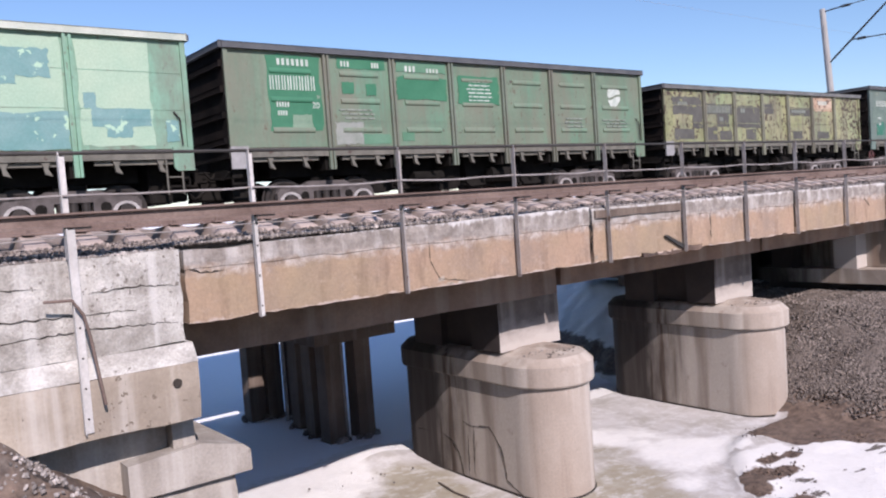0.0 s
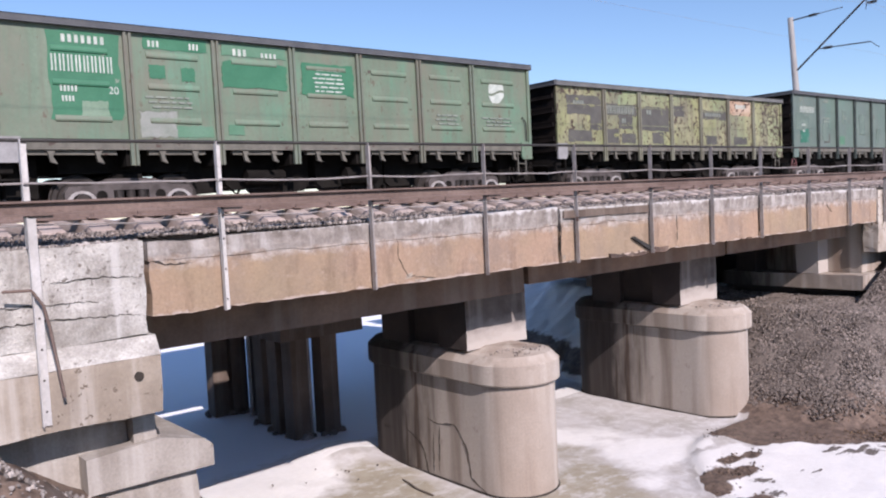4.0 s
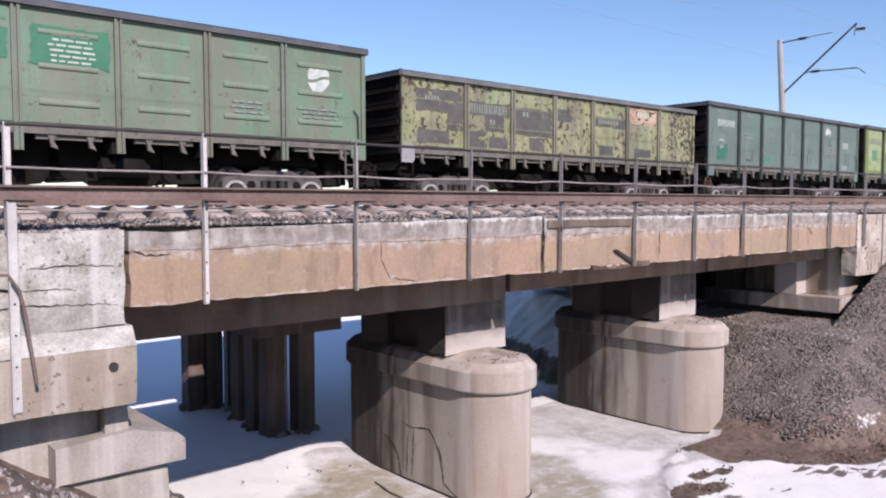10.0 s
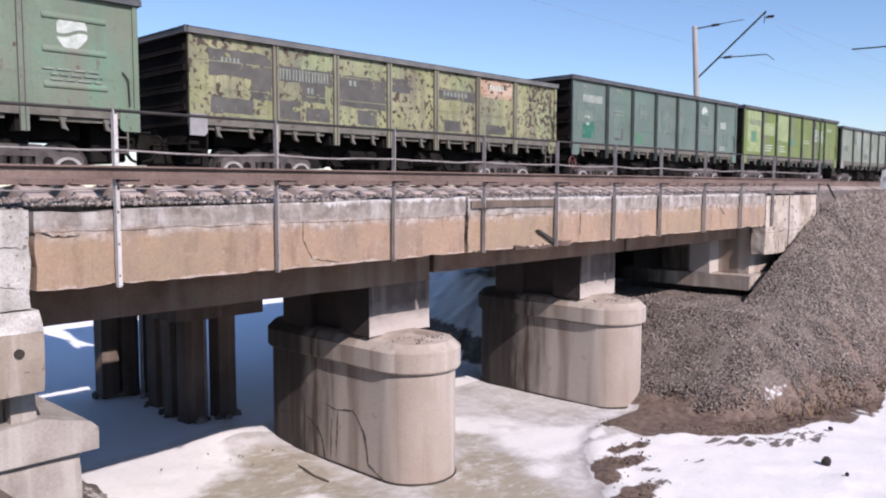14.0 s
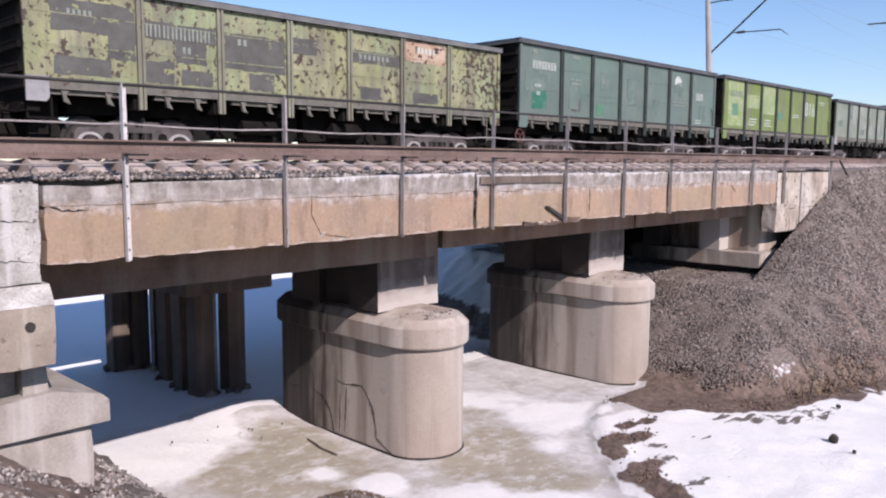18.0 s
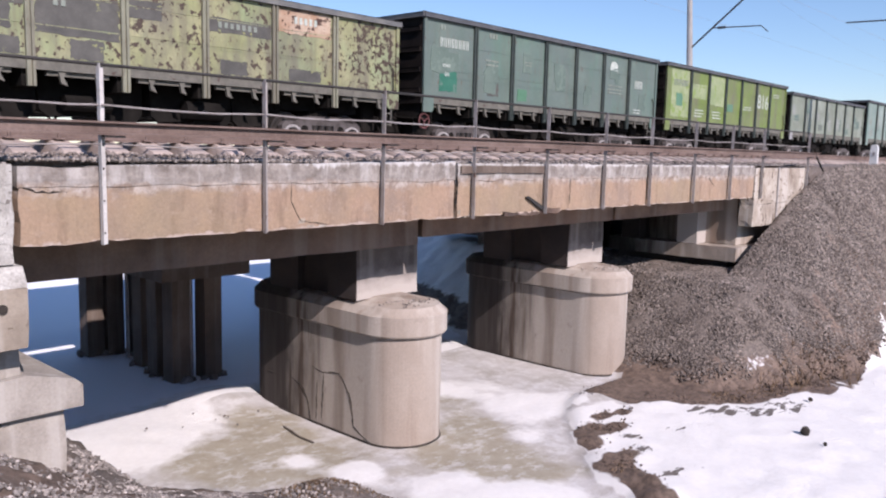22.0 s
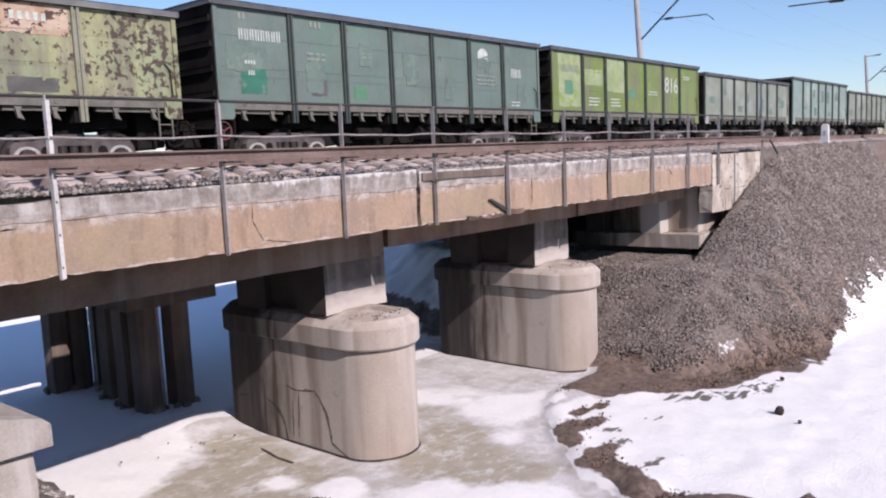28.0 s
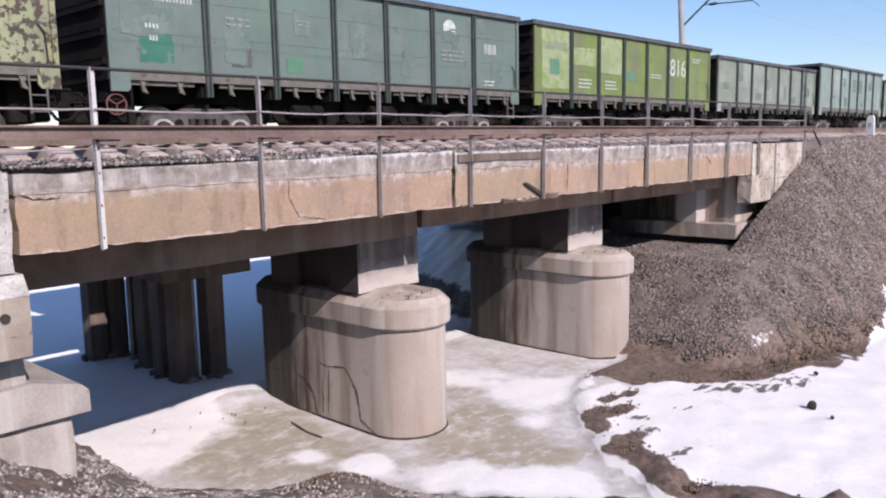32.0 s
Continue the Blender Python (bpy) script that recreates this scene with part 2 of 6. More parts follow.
def pier_face():
    """Board-cast concrete with dark and pale runs, rust, and deck shade painted over the stained rear."""
    m = bpy.data.materials.new("river pier concrete")
    m.use_nodes = True
    nt = m.node_tree
    b = nt.nodes["Principled BSDF"]
    co = nt.nodes.new("ShaderNodeTexCoord").outputs["Object"]
    sep = nt.nodes.new("ShaderNodeSeparateXYZ")
    nt.links.new(co, sep.inputs[0])
    big = noise_at(nt, co, 0.7, 5.0, 0.6)
    fine = noise_at(nt, co, 30.0, 3.0, 0.7)
    mid = noise_at(nt, co, 5.0, 5.0, 0.65, (1, 1, 0.8), (4.0, 1.0, 2.0))
    col = mixc(nt, ramp(nt, big, [(0.36, 0.0), (0.64, 1.0)]), (0.37, 0.305, 0.25), (0.46, 0.395, 0.335))
    col = mixc(nt, ramp(nt, noise_at(nt, co, 1.3, 2.0, 0.5, (1.0, 1.0, 0.06), (5.0, 2.0, 0)), [(0.47, 0.0), (0.60, 0.62)]), col, (0.22, 0.175, 0.14))
    col = mixc(nt, ramp(nt, noise_at(nt, co, 1.9, 2.5, 0.55, (1.0, 1.0, 0.07), (1.0, 8.0, 0)), [(0.50, 0.0), (0.60, 0.72)]), col, (0.58, 0.52, 0.455))
    col = mixc(nt, ramp(nt, noise_at(nt, co, 2.8, 2.0, 0.5, (1.0, 1.0, 0.05), (9.0, 3.0, 0.4)), [(0.61, 0.0), (0.72, 0.45)]), col, (0.23, 0.145, 0.095))
    col = mixc(nt, ramp(nt, mid, [(0.62, 0.0), (0.72, 0.5)]), col, (0.24, 0.19, 0.155))
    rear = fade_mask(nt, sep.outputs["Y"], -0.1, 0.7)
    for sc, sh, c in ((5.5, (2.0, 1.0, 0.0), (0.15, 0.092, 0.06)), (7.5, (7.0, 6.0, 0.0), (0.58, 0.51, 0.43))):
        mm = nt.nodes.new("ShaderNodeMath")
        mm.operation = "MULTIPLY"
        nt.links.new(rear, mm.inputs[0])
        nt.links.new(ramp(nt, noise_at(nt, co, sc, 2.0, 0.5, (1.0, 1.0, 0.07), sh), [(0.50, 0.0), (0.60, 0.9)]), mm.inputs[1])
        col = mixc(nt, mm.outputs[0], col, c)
    # Deck shade painted in: ragged near black growing towards the covered rear.
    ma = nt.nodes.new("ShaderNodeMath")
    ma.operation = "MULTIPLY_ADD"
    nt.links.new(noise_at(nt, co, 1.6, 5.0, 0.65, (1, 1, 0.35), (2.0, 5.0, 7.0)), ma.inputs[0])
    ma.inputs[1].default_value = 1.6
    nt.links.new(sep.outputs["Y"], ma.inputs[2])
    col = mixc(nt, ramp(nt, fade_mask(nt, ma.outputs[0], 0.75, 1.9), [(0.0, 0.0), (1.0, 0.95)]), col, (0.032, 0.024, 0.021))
    col = mixc(nt, 1.0, col, ramp(nt, fine, [(0.25, 0.88 * TONE), (0.75, 1.1 * TONE)]), "MULTIPLY")
    nt.links.new(col, b.inputs["Base Color"])
    b.inputs["Roughness"].default_value = 0.9
    bp = node(nt, "ShaderNodeBump", Strength=0.35, Distance=0.02)
    nt.links.new(mixc(nt, 0.6, fine, mid), bp.inputs["Height"])
    nt.links.new(bp.outputs[0], b.inputs["Normal"])
    return m


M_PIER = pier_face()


def deck_side():
    """Beige plaster over grey concrete: ragged grey band at the top with white runs, spalled lower edge, brown blots."""
    m = bpy.data.materials.new("deck side concrete")
    m.use_nodes = True
    nt = m.node_tree
    b = nt.nodes["Principled BSDF"]
    co = nt.nodes.new("ShaderNodeTexCoord").outputs["Object"]
    sep = nt.nodes.new("ShaderNodeSeparateXYZ")
    nt.links.new(co, sep.inputs[0])

    def wavy(n, k):
        ma = nt.nodes.new("ShaderNodeMath")
        ma.operation = "MULTIPLY_ADD"
        nt.links.new(n, ma.inputs[0])
        ma.inputs[1].default_value = k
        nt.links.new(sep.outputs["Z"], ma.inputs[2])
        return ma.outputs[0]

    big = noise_at(nt, co, 0.7, 5.0, 0.6)
    fine = noise_at(nt, co, 26.0, 4.0, 0.7)
    mid = noise_at(nt, co, 4.0, 6.0, 0.7, (1, 1, 1.2), (2.0, 0, 5.0))
    col = mixc(nt, ramp(nt, big, [(0.36, 0.0), (0.64, 1.0)]), (0.425, 0.285, 0.20), (0.375, 0.27, 0.185))
    col = mixc(nt, ramp(nt, noise_at(nt, co, 1.1, 6.0, 0.7, (1, 1, 1), (7.0, 1.0, 0)), [(0.47, 0.0), (0.62, 0.85)]), col, (0.30, 0.225, 0.175))
    col = mixc(nt, ramp(nt, noise_at(nt, co, 2.4, 5.0, 0.65, (1.5, 1, 0.35), (0, 4.0, 0)), [(0.50, 0.0), (0.66, 0.75)]), col, (0.21, 0.14, 0.10))
    col = mixc(nt, ramp(nt, noise_at(nt, co, 3.1, 3.0, 0.55, (1, 1, 0.8), (11.0, 4.0, 0)), [(0.645, 0.0), (0.69, 0.75)]), col, (0.17, 0.105, 0.07))
    col = mixc(nt, ramp(nt, mid, [(0.56, 0.0), (0.68, 0.6)]), col, (0.48, 0.375, 0.30))
    col = mixc(nt, ramp(nt, noise_at(nt, co, 0.32, 4.0, 0.6, (1, 1, 1), (2.0, 9.0, 0)), [(0.44, 0.0), (0.58, 0.5)]), col, (0.36, 0.275, 0.165))
    band = mixc(nt, ramp(nt, mid, [(0.38, 0.0), (0.6, 1.0)]), (0.20, 0.17, 0.148), (0.36, 0.32, 0.285))
    band = mixc(nt, ramp(nt, noise_at(nt, co, 5.0, 4.0, 0.6, (1.1, 1, 0.22), (3.0, 0, 0)), [(0.52, 0.0), (0.68, 0.6)]), band, (0.56, 0.53, 0.50))
    crust = mixc(nt, ramp(nt, noise_at(nt, co, 9.0, 5.0, 0.7, (1, 1, 1), (1.0, 3.0, 6.0)), [(0.4, 0.0), (0.6, 1.0)]), (0.27, 0.21, 0.17), (0.56, 0.50, 0.45))
    col = mixc(nt, ramp(nt, fade_mask(nt, wavy(noise_at(nt, co, 1.6, 6.0, 0.7, (1, 1, 1.5), (5.0, 2.0, 0)), 0.62), 1.32, 1.42), [(0.0, 0.0), (1.0, 0.8)]), col, crust)
    col = mixc(nt, fade_mask(nt, wavy(mid, 0.34), 1.285, 1.34), col, band)
    col = mixc(nt, fade_mask(nt, wavy(noise_at(nt, co, 6.0, 4.0, 0.65, (1.4, 1, 0.3), (8.0, 0, 0)), 0.30), 1.50, 1.54), col, (0.62, 0.60, 0.58))
    col = mixc(nt, fade_mask(nt, wavy(mid, 0.22), 0.665, 0.645), col, (0.50, 0.40, 0.34))
    g = ramp(nt, fine, [(0.25, 0.84 * TONE), (0.75, 1.14 * TONE)])
    col = mixc(nt, 1.0, col, g, "MULTIPLY")
    nt.links.new(col, b.inputs["Base Color"])
    b.inputs["Roughness"].default_value = 0.93
    bp = node(nt, "ShaderNodeBump", Strength=0.55, Distance=0.03)
    nt.links.new(mixc(nt, 0.6, fine, mid), bp.inputs["Height"])
    nt.links.new(bp.outputs[0], b.inputs["Normal"])
    return m


M_FASC = deck_side()


# ---- mesh tools ----
def box(bm, x0, x1, y0, y1, z0, z1, bevel=0.0):
    r = bmesh.ops.create_cube(bm, size=1.0)
    for v in r["verts"]:
        v.co = Vector((x0 + (v.co.x + 0.5) * (x1 - x0), y0 + (v.co.y + 0.5) * (y1 - y0), z0 + (v.co.z + 0.5) * (z1 - z0)))
    if bevel:
        es = list({e for v in r["verts"] for e in v.link_edges})
        bmesh.ops.bevel(bm, geom=es, offset=bevel, segments=1, affect="EDGES")
    return r["verts"]


def prism(bm, pts, axis, a, b):
    """A closed outline pulled along an axis from a to b."""
    def at(p, h):
        return {"x": (h, p[0], p[1]), "y": (p[0], h, p[1]), "z": (p[0], p[1], h)}[axis]
    lo = [bm.verts.new(at(p, a)) for p in pts]
    hi = [bm.verts.new(at(p, b)) for p in pts]
    bm.faces.new(lo)
    bm.faces.new(hi)
    n = len(pts)
    for i in range(n):
        bm.faces.new((lo[i], lo[(i + 1) % n], hi[(i + 1) % n], hi[i]))


def rod(bm, p, q, r, seg=8):
    p, q = Vector(p), Vector(q)
    d = q - p
    m = Matrix.Translation((p + q) / 2) @ d.to_track_quat("Z", "Y").to_matrix().to_4x4()
    bmesh.ops.create_cone(bm, cap_ends=True, segments=seg, radius1=r, radius2=r, depth=d.length, matrix=m)


def tube(bm, pts, r, seg=6):
    """One bent bar along a line of points."""
    pts = [Vector(p) for p in pts]
    rings = []
    for i, p in enumerate(pts):
        d = (pts[min(i + 1, len(pts) - 1)] - pts[max(i - 1, 0)]).normalized()
        a = d.orthogonal().normalized() if not rings else None
        if a is None:
            a = (last - d * last.dot(d)).normalized()
        last = a
        b = d.cross(a)
        rings.append([bm.verts.new(p + (a * math.cos(2 * math.pi * k / seg) + b * math.sin(2 * math.pi * k / seg)) * r) for k in range(seg)])
    for u, w in zip(rings, rings[1:]):
        for k in range(seg):
            bm.faces.new((u[k], u[(k + 1) % seg], w[(k + 1) % seg], w[k]))
    bm.faces.new(rings[0][::-1])
    bm.faces.new(rings[-1])


def part(name, bm, material, parent=None, label=""):
    bmesh.ops.recalc_face_normals(bm, faces=bm.faces)
    me = bpy.data.meshes.new(name)
    bm.to_mesh(me)
    bm.free()
    ob = new(name, me)
    for m in (material if isinstance(material, (list, tuple)) else (material,)):
        me.materials.append(m)
    ob.parent = parent
    if label:
        ob["label"] = label
    return ob


def thing(name, at, label, category, group="", kind=""):
    e = new(name)
    e.matrix_basis = Matrix.Translation(at)
    return tagged(e, label, category, group, kind)


def wpart(name, bm, material, parent, label=""):
    """A part given in world places under a thing that stands elsewhere."""
    off = Vector((0, 0, 0))
    p = parent
    while p:
        off += p.matrix_basis.translation
        p = p.parent
    bmesh.ops.translate(bm, verts=bm.verts, vec=-off)
    return part(name, bm, material, parent, label)


def rough(bm, amount, scale=2.0, seed=0.0):
    """Uneven faces: every corner shifted by a little noise."""
    for v in bm.verts:
        v.co += noise.noise_vector(v.co * scale + Vector((seed, seed, seed))) * amount


def slab(bm, x0, x1, y0, y1, z0, z1, step=0.3, wear=0.012, seed=0.0):
    """A cast block with its faces divided and its edges worn."""
    vs = box(bm, x0, x1, y0, y1, z0, z1)
    for ax, a, b in ((0, x0, x1), (1, y0, y1), (2, z0, z1)):
        n = max(1, int((b - a) / step))
        for i in range(1, n):
            no = [0, 0, 0]
            no[ax] = 1
            co = [0, 0, 0]
            co[ax] = a + (b - a) * i / n
            own = [g for g in bm.faces if all(x0 - 1e-3 <= v.co.x <= x1 + 1e-3 and y0 - 1e-3 <= v.co.y <= y1 + 1e-3 and z0 - 1e-3 <= v.co.z <= z1 + 1e-3 for v in g.verts)]
            geom = own + list({e for f in own for e in f.edges}) + list({v for f in own for v in f.verts})
            bmesh.ops.bisect_plane(bm, geom=geom, plane_co=co, plane_no=no)
    for v in bm.verts:
        c = v.co
        if x0 - 1e-3 <= c.x <= x1 + 1e-3 and y0 - 1e-3 <= c.y <= y1 + 1e-3 and z0 - 1e-3 <= c.z <= z1 + 1e-3:
            on = sum((abs(c.x - x0) < 1e-3 or abs(c.x - x1) < 1e-3, abs(c.y - y0) < 1e-3 or abs(c.y - y1) < 1e-3, abs(c.z - z0) < 1e-3 or abs(c.z - z1) < 1e-3))
            k = wear * (1.0 if on < 2 else 2.4)
            n3 = noise.noise_vector(c * 2.3 + Vector((seed, 0, 0)))
            mid = Vector(((x0 + x1) / 2, (y0 + y1) / 2, (z0 + z1) / 2))
            v.co = c + n3 * k * 0.6 - (c - mid).normalized() * (k * abs(noise.noise(c * 5.1)) if on >= 2 else 0)


def ground_z(x, y):
    """Height of the land: ice at 0, the far bank's cone and embankment, the near bank."""
    # far bank: rises to the right of the second pier and away from the snow field
    xs = x - 0.35 * max(0.0, y - 12.5)
    hollow = max(0.0, min(1.0, (y - 8.3) / 0.5, (14.6 - y) / 1.2))
    u = min((xs - 15.3) * 0.58, max(1.87, 2.35 + (xs - 21.0) * 0.42 - 2.5 * hollow))
    foot = 4.75 + 1.6 * math.exp(-((x - 15.5) / 3.0) ** 2)
    v = (y - foot) * (1.08 + 0.20 * max(0.0, min(1.0, (x - 22.0) / 4.0)))
    back = (24.5 - y) * 0.7
    h = min(u, v, back)
    if abs(u - v) < 0.8:
        h = min(h, (u + v) / 2 - 0.2 - (u - v) ** 2 / 3.2)
    far = min(h, 4.74)
    # near bank under and behind the camera
    d = (7.0 - x) * 0.80 + (8.3 - y) * 0.60
    near = min(d * 0.43 - 0.05, 3.35) + 0.30 * math.exp(-((x - 6.2) ** 2 + (y - 7.5) ** 2) / 0.45)
    left = 1.39 + (3.3 - x) * 0.6 + max(0.0, 1.9 - x) * 0.3
    left = min(left, 4.5, (y - 4.6) * 0.9, (22 - y) * 0.7) if x < 4.5 else -9
    near = max(near, left)
    z = max(far, near)
    if z <= 0.0 and y > 21:
        z = -0.35 * min(1.0, (y - 21.0) / 9.0)
    return z


# ---- ground ----
def axis_steps(fine0, fine1, step, lo, hi):
    xs = list(np.arange(fine0, fine1 + 1e-6, step))
    s, a = step, fine1
    while a < hi:
        s *= 1.22
        a += s
        xs.append(a)
    s, a = step, fine0
    while a > lo:
        s *= 1.22
        a -= s
        xs.insert(0, a)
    return xs


GX = axis_steps(-2.0, 34.0, 0.13, -1500, 2500)
GY = axis_steps(0.5, 20.0, 0.13, -1500, 2500)


def shore_x(y):
    """The river's far shore line."""
    return float(np.interp(y, (2.0, 3.6, 4.6, 5.24, 5.97, 6.79, 7.5, 8.64, 10.0), (10.4, 9.75, 9.66, 10.04, 10.22, 10.93, 11.65, 13.5, 15.0)))


def foot_y(x):
    """Where the bare foot of the embankment begins."""
    return float(np.interp(x, (13.4, 14.6, 15.9, 18.5, 20.7, 22.6, 26.0, 35.4, 70.0), (7.9, 6.55, 5.6, 5.04, 5.02, 5.4, 5.8, 6.8, 7.6)))


SOIL_PATCHES = ((11.7, 7.14, 0.50, 0.30), (12.2, 7.0, 0.36, 0.17), (11.1, 6.86, 0.32, 0.26), (10.72, 6.1, 0.46, 0.28), (10.5, 5.75, 0.34, 0.32), (11.1, 6.17, 0.32, 0.13), (12.6, 7.46, 0.36, 0.14), (13.1, 7.32, 0.27, 0.14), (13.75, 8.35, 0.30, 0.30))


def build_ground():
    verts, snow, soil, grav, tans, blots, drifts = [], [], [], [], [], [], []
    for y in GY:
        for x in GX:
            z = ground_z(x, y)
            n = noise.fractal(Vector((x * 0.6, y * 0.6, 1.7)), 1.0, 2.0, 4)
            n2 = noise.fractal(Vector((x * 1.9, y * 1.9, 8.1)), 1.0, 2.0, 3)
            shore = shore_x(y)
            far_side = x - shore + 0.28 * n + 0.10 * n2
            bare = foot_y(x) + 0.16 * n + 0.20 * n2 + 0.30 * noise.fractal(Vector((x * 0.9, y * 3.2, 5.5)), 1.0, 2.0, 4)
            s, b, g, snowy = 0.0, 0.0, 0.0, 0.0
            if z > 0.02:
                z += 0.10 * n2
                g = min(1.0, z / 0.35)
                if y > 13.0 and x > 9:
                    s, g, snowy = 0.62, 0.12, 0.0
                if x < 3.6 and y > 6.5:
                    b = 0.5
            elif y < 21:
                z = 0.0
            if far_side > -0.16 and y < 8.6 and x > 9:
                low = max(0.0, min(1.0, (6.0 - y) / 0.6))
                ridge = math.exp(-((far_side - 0.3) / 0.32) ** 2)
                z = max(z, 0.08 + 0.03 * n2) + ridge * (0.04 + 0.09 * low) * (0.8 + 0.7 * n2 + 0.8 * noise.noise(Vector((x * 4.5, y * 4.5, 3.0))))
                s = max(0.0, min(1.0, 0.5 + (bare - y) / 0.7))
                g *= 1 - s
                if s > 0.5:
                    width = 0.52 + 0.5 * max(0.0, min(1.0, (4.6 - y) / 0.8))
                    b = low * max(0.0, min(1.0, (far_side + 0.12) / 0.12)) * max(0.0, min(1.0, (width - far_side) / 0.3))
                    for cx, cy, rx, ry in SOIL_PATCHES:
                        b = max(b, 1.1 * math.exp(-((x - cx) / rx) ** 2 - ((y - cy) / ry) ** 2) + 0.25 * n2)
            tan, blot, drift, shade_lift = 0.0, 0.0, 0.0, 0.0

            def hill(cx, cy, r):
                return math.exp(-((x - cx) ** 2 + (y - cy) ** 2) / (r * r))
            if s == 0 and g < 0.2:
                s = 0.12 + 0.25 * n + 0.95 * hill(6.1, 12.6, 1.1) + 0.9 * hill(5.3, 12.2, 1.1) + 0.6 * hill(7.0, 12.9, 0.7) + 0.8 * hill(7.75, 8.75, 0.45) + 0.95 * hill(8.3, 7.4, 0.6) + 0.95 * hill(8.9, 6.3, 0.7) + 0.6 * hill(7.4, 9.75, 0.4) + 0.5 * hill(12.0, 9.0, 0.9) + 0.45 * hill(12.9, 8.6, 0.8) + 0.8 * hill(11.6, 12.6, 0.7) + 0.4 * hill(11.6, 11.0, 0.9) + 0.35 * hill(12.6, 10.4, 0.9) + 0.45 * hill(10.9, 7.8, 0.5)
                if y > 12.9:
                    s = 0.95
                    # Snow in the bridge's shade is painted whiter to brighten it.
                    shade_lift = min(1.0, (y - 12.9) / 1.5)
                b = max(b, 1.0 * hill(4.75, 13.1, 0.45))
                tan = 0.05 + 0.2 * n2 + 1.0 * hill(7.4, 10.0, 1.1) + 0.9 * hill(6.5, 10.6, 0.9) + 0.8 * hill(8.0, 11.7, 0.7) + 1.0 * hill(9.5, 8.1, 1.0) + 0.7 * hill(9.3, 7.2, 0.8) + 0.7 * hill(10.6, 8.9, 0.7) + 0.45 * hill(11.3, 10.4, 1.0) + 0.3 * hill(10.3, 6.6, 0.8)
                z += 0.03 * max(0, n2) + 0.22 * hill(8.0, 13.2, 0.9) + 0.08 * hill(6.5, 12.6, 1.6) + 0.06 * hill(8.3, 6.9, 1.0) + 0.05 * hill(7.75, 8.75, 0.5)
            if s > 0.9 and x > 9 and y < 8.4:
                blot = 0.46 * min(1.0, 0.68 * math.exp(-((far_side - 0.3) / 1.4) ** 2) + 0.8 * hill(14.3, 6.4, 0.8) + 0.8 * hill(15.2, 5.8, 0.9) + 0.8 * hill(15.9, 5.3, 0.9) + 0.95 * hill(12.95, 6.1, 0.38) + 0.95 * hill(12.1, 6.5, 0.22) + 0.95 * hill(11.62, 6.06, 0.24) + 0.9 * hill(11.13, 5.24, 0.22) + 0.9 * hill(11.58, 5.1, 0.16))
            drift = 0.40 * hill(17.4, 6.25, 0.42) + 0.36 * hill(16.95, 6.5, 0.3)
            if z > 0.1 and x > 21 and s > 0.9:
                blot = 0.0
            # Unseen far land is made brown to cut snow's bounce light.
            if x > 70 or x < -12 or y < -7 or y > 70:
                s, g, b, tan = 0.0, 0.2, 0.95, 0.0
            wide = max(0.0, min(1.0, (x - 17.0) * 0.14)) if x > 9 else 0.0
            if x > 13.6 and y < 8.6 and y > bare - 0.35:
                edge = min(1.0, (y - bare + 0.35) / 0.45)
                b = max(b, edge * (0.98 - (0.9 * max(0.0, y - bare - 0.30 - 0.4 * wide) if z > 0.25 else 0.0) + 0.25 * n2))
            if 0.05 < z < 0.85 + 0.5 * wide and g > 0 and (x < 9 or y > bare):
                b = max(b, (0.95 if x > 9 else 0.6) * (1 - max(0.0, abs(z - 0.35) - wide * 0.4) / 0.42) + 0.25 * n2)
            verts.append((x, y, z))
            snow.append(s), soil.append(b), grav.append(g), tans.append(tan), blots.append(blot), drifts.append(max(drift, shade_lift, snowy))
    nx = len(GX)
    faces = [(j * nx + i, j * nx + i + 1, (j + 1) * nx + i + 1, (j + 1) * nx + i) for j in range(len(GY) - 1) for i in range(nx - 1)]
    me = bpy.data.meshes.new("ground")
    me.from_pydata(verts, [], faces)
    for key, vals in (("snow", snow), ("soil", soil), ("gravel", grav), ("tan", tans), ("blot", blots), ("drift", drifts)):
        me.attributes.new(key, "FLOAT", "POINT").data.foreach_set("value", vals)
    me.polygons.foreach_set("use_smooth", [True] * len(faces))
    ob = new("ground", me)
    m = bpy.data.materials.new("land")
    m.use_nodes = True
    nt = m.node_tree
    b = nt.nodes["Principled BSDF"]
    co = nt.nodes.new("ShaderNodeTexCoord").outputs["Object"]

    def attr(k):
        a = nt.nodes.new("ShaderNodeAttribute")
        a.attribute_name = k
        return a.outputs["Fac"]

    def cut(k, scale, lo, hi, w=0.35, stretch=(1, 1, 1)):
        n = noise_at(nt, co, scale, 6.0, 0.65, stretch)
        ad = nt.nodes.new("ShaderNodeMath")
        ad.operation = "MULTIPLY_ADD"
        nt.links.new(n, ad.inputs[0])
        ad.inputs[1].default_value = w * 2
        nt.links.new(attr(k), ad.inputs[2])
        return ramp(nt, ad.outputs[0], [(lo, 0.0), (hi, 1.0)])

    n_ice = noise_at(nt, co, 0.9, 8.0, 0.7)
    n_fr = noise_at(nt, co, 5.0, 6.0, 0.7, (1, 0.6, 1))
    ice = mixc(nt, ramp(nt, n_ice, [(0.38, 0.0), (0.62, 1.0)]), (0.50, 0.465, 0.42), (0.68, 0.65, 0.63))
    ice = mixc(nt, ramp(nt, n_fr, [(0.5, 0.0), (0.66, 0.7)]), ice, (0.80, 0.79, 0.78))
    tan_ice = mixc(nt, ramp(nt, n_fr, [(0.35, 0.0), (0.65, 1.0)]), (0.39, 0.34, 0.25), (0.47, 0.43, 0.34))
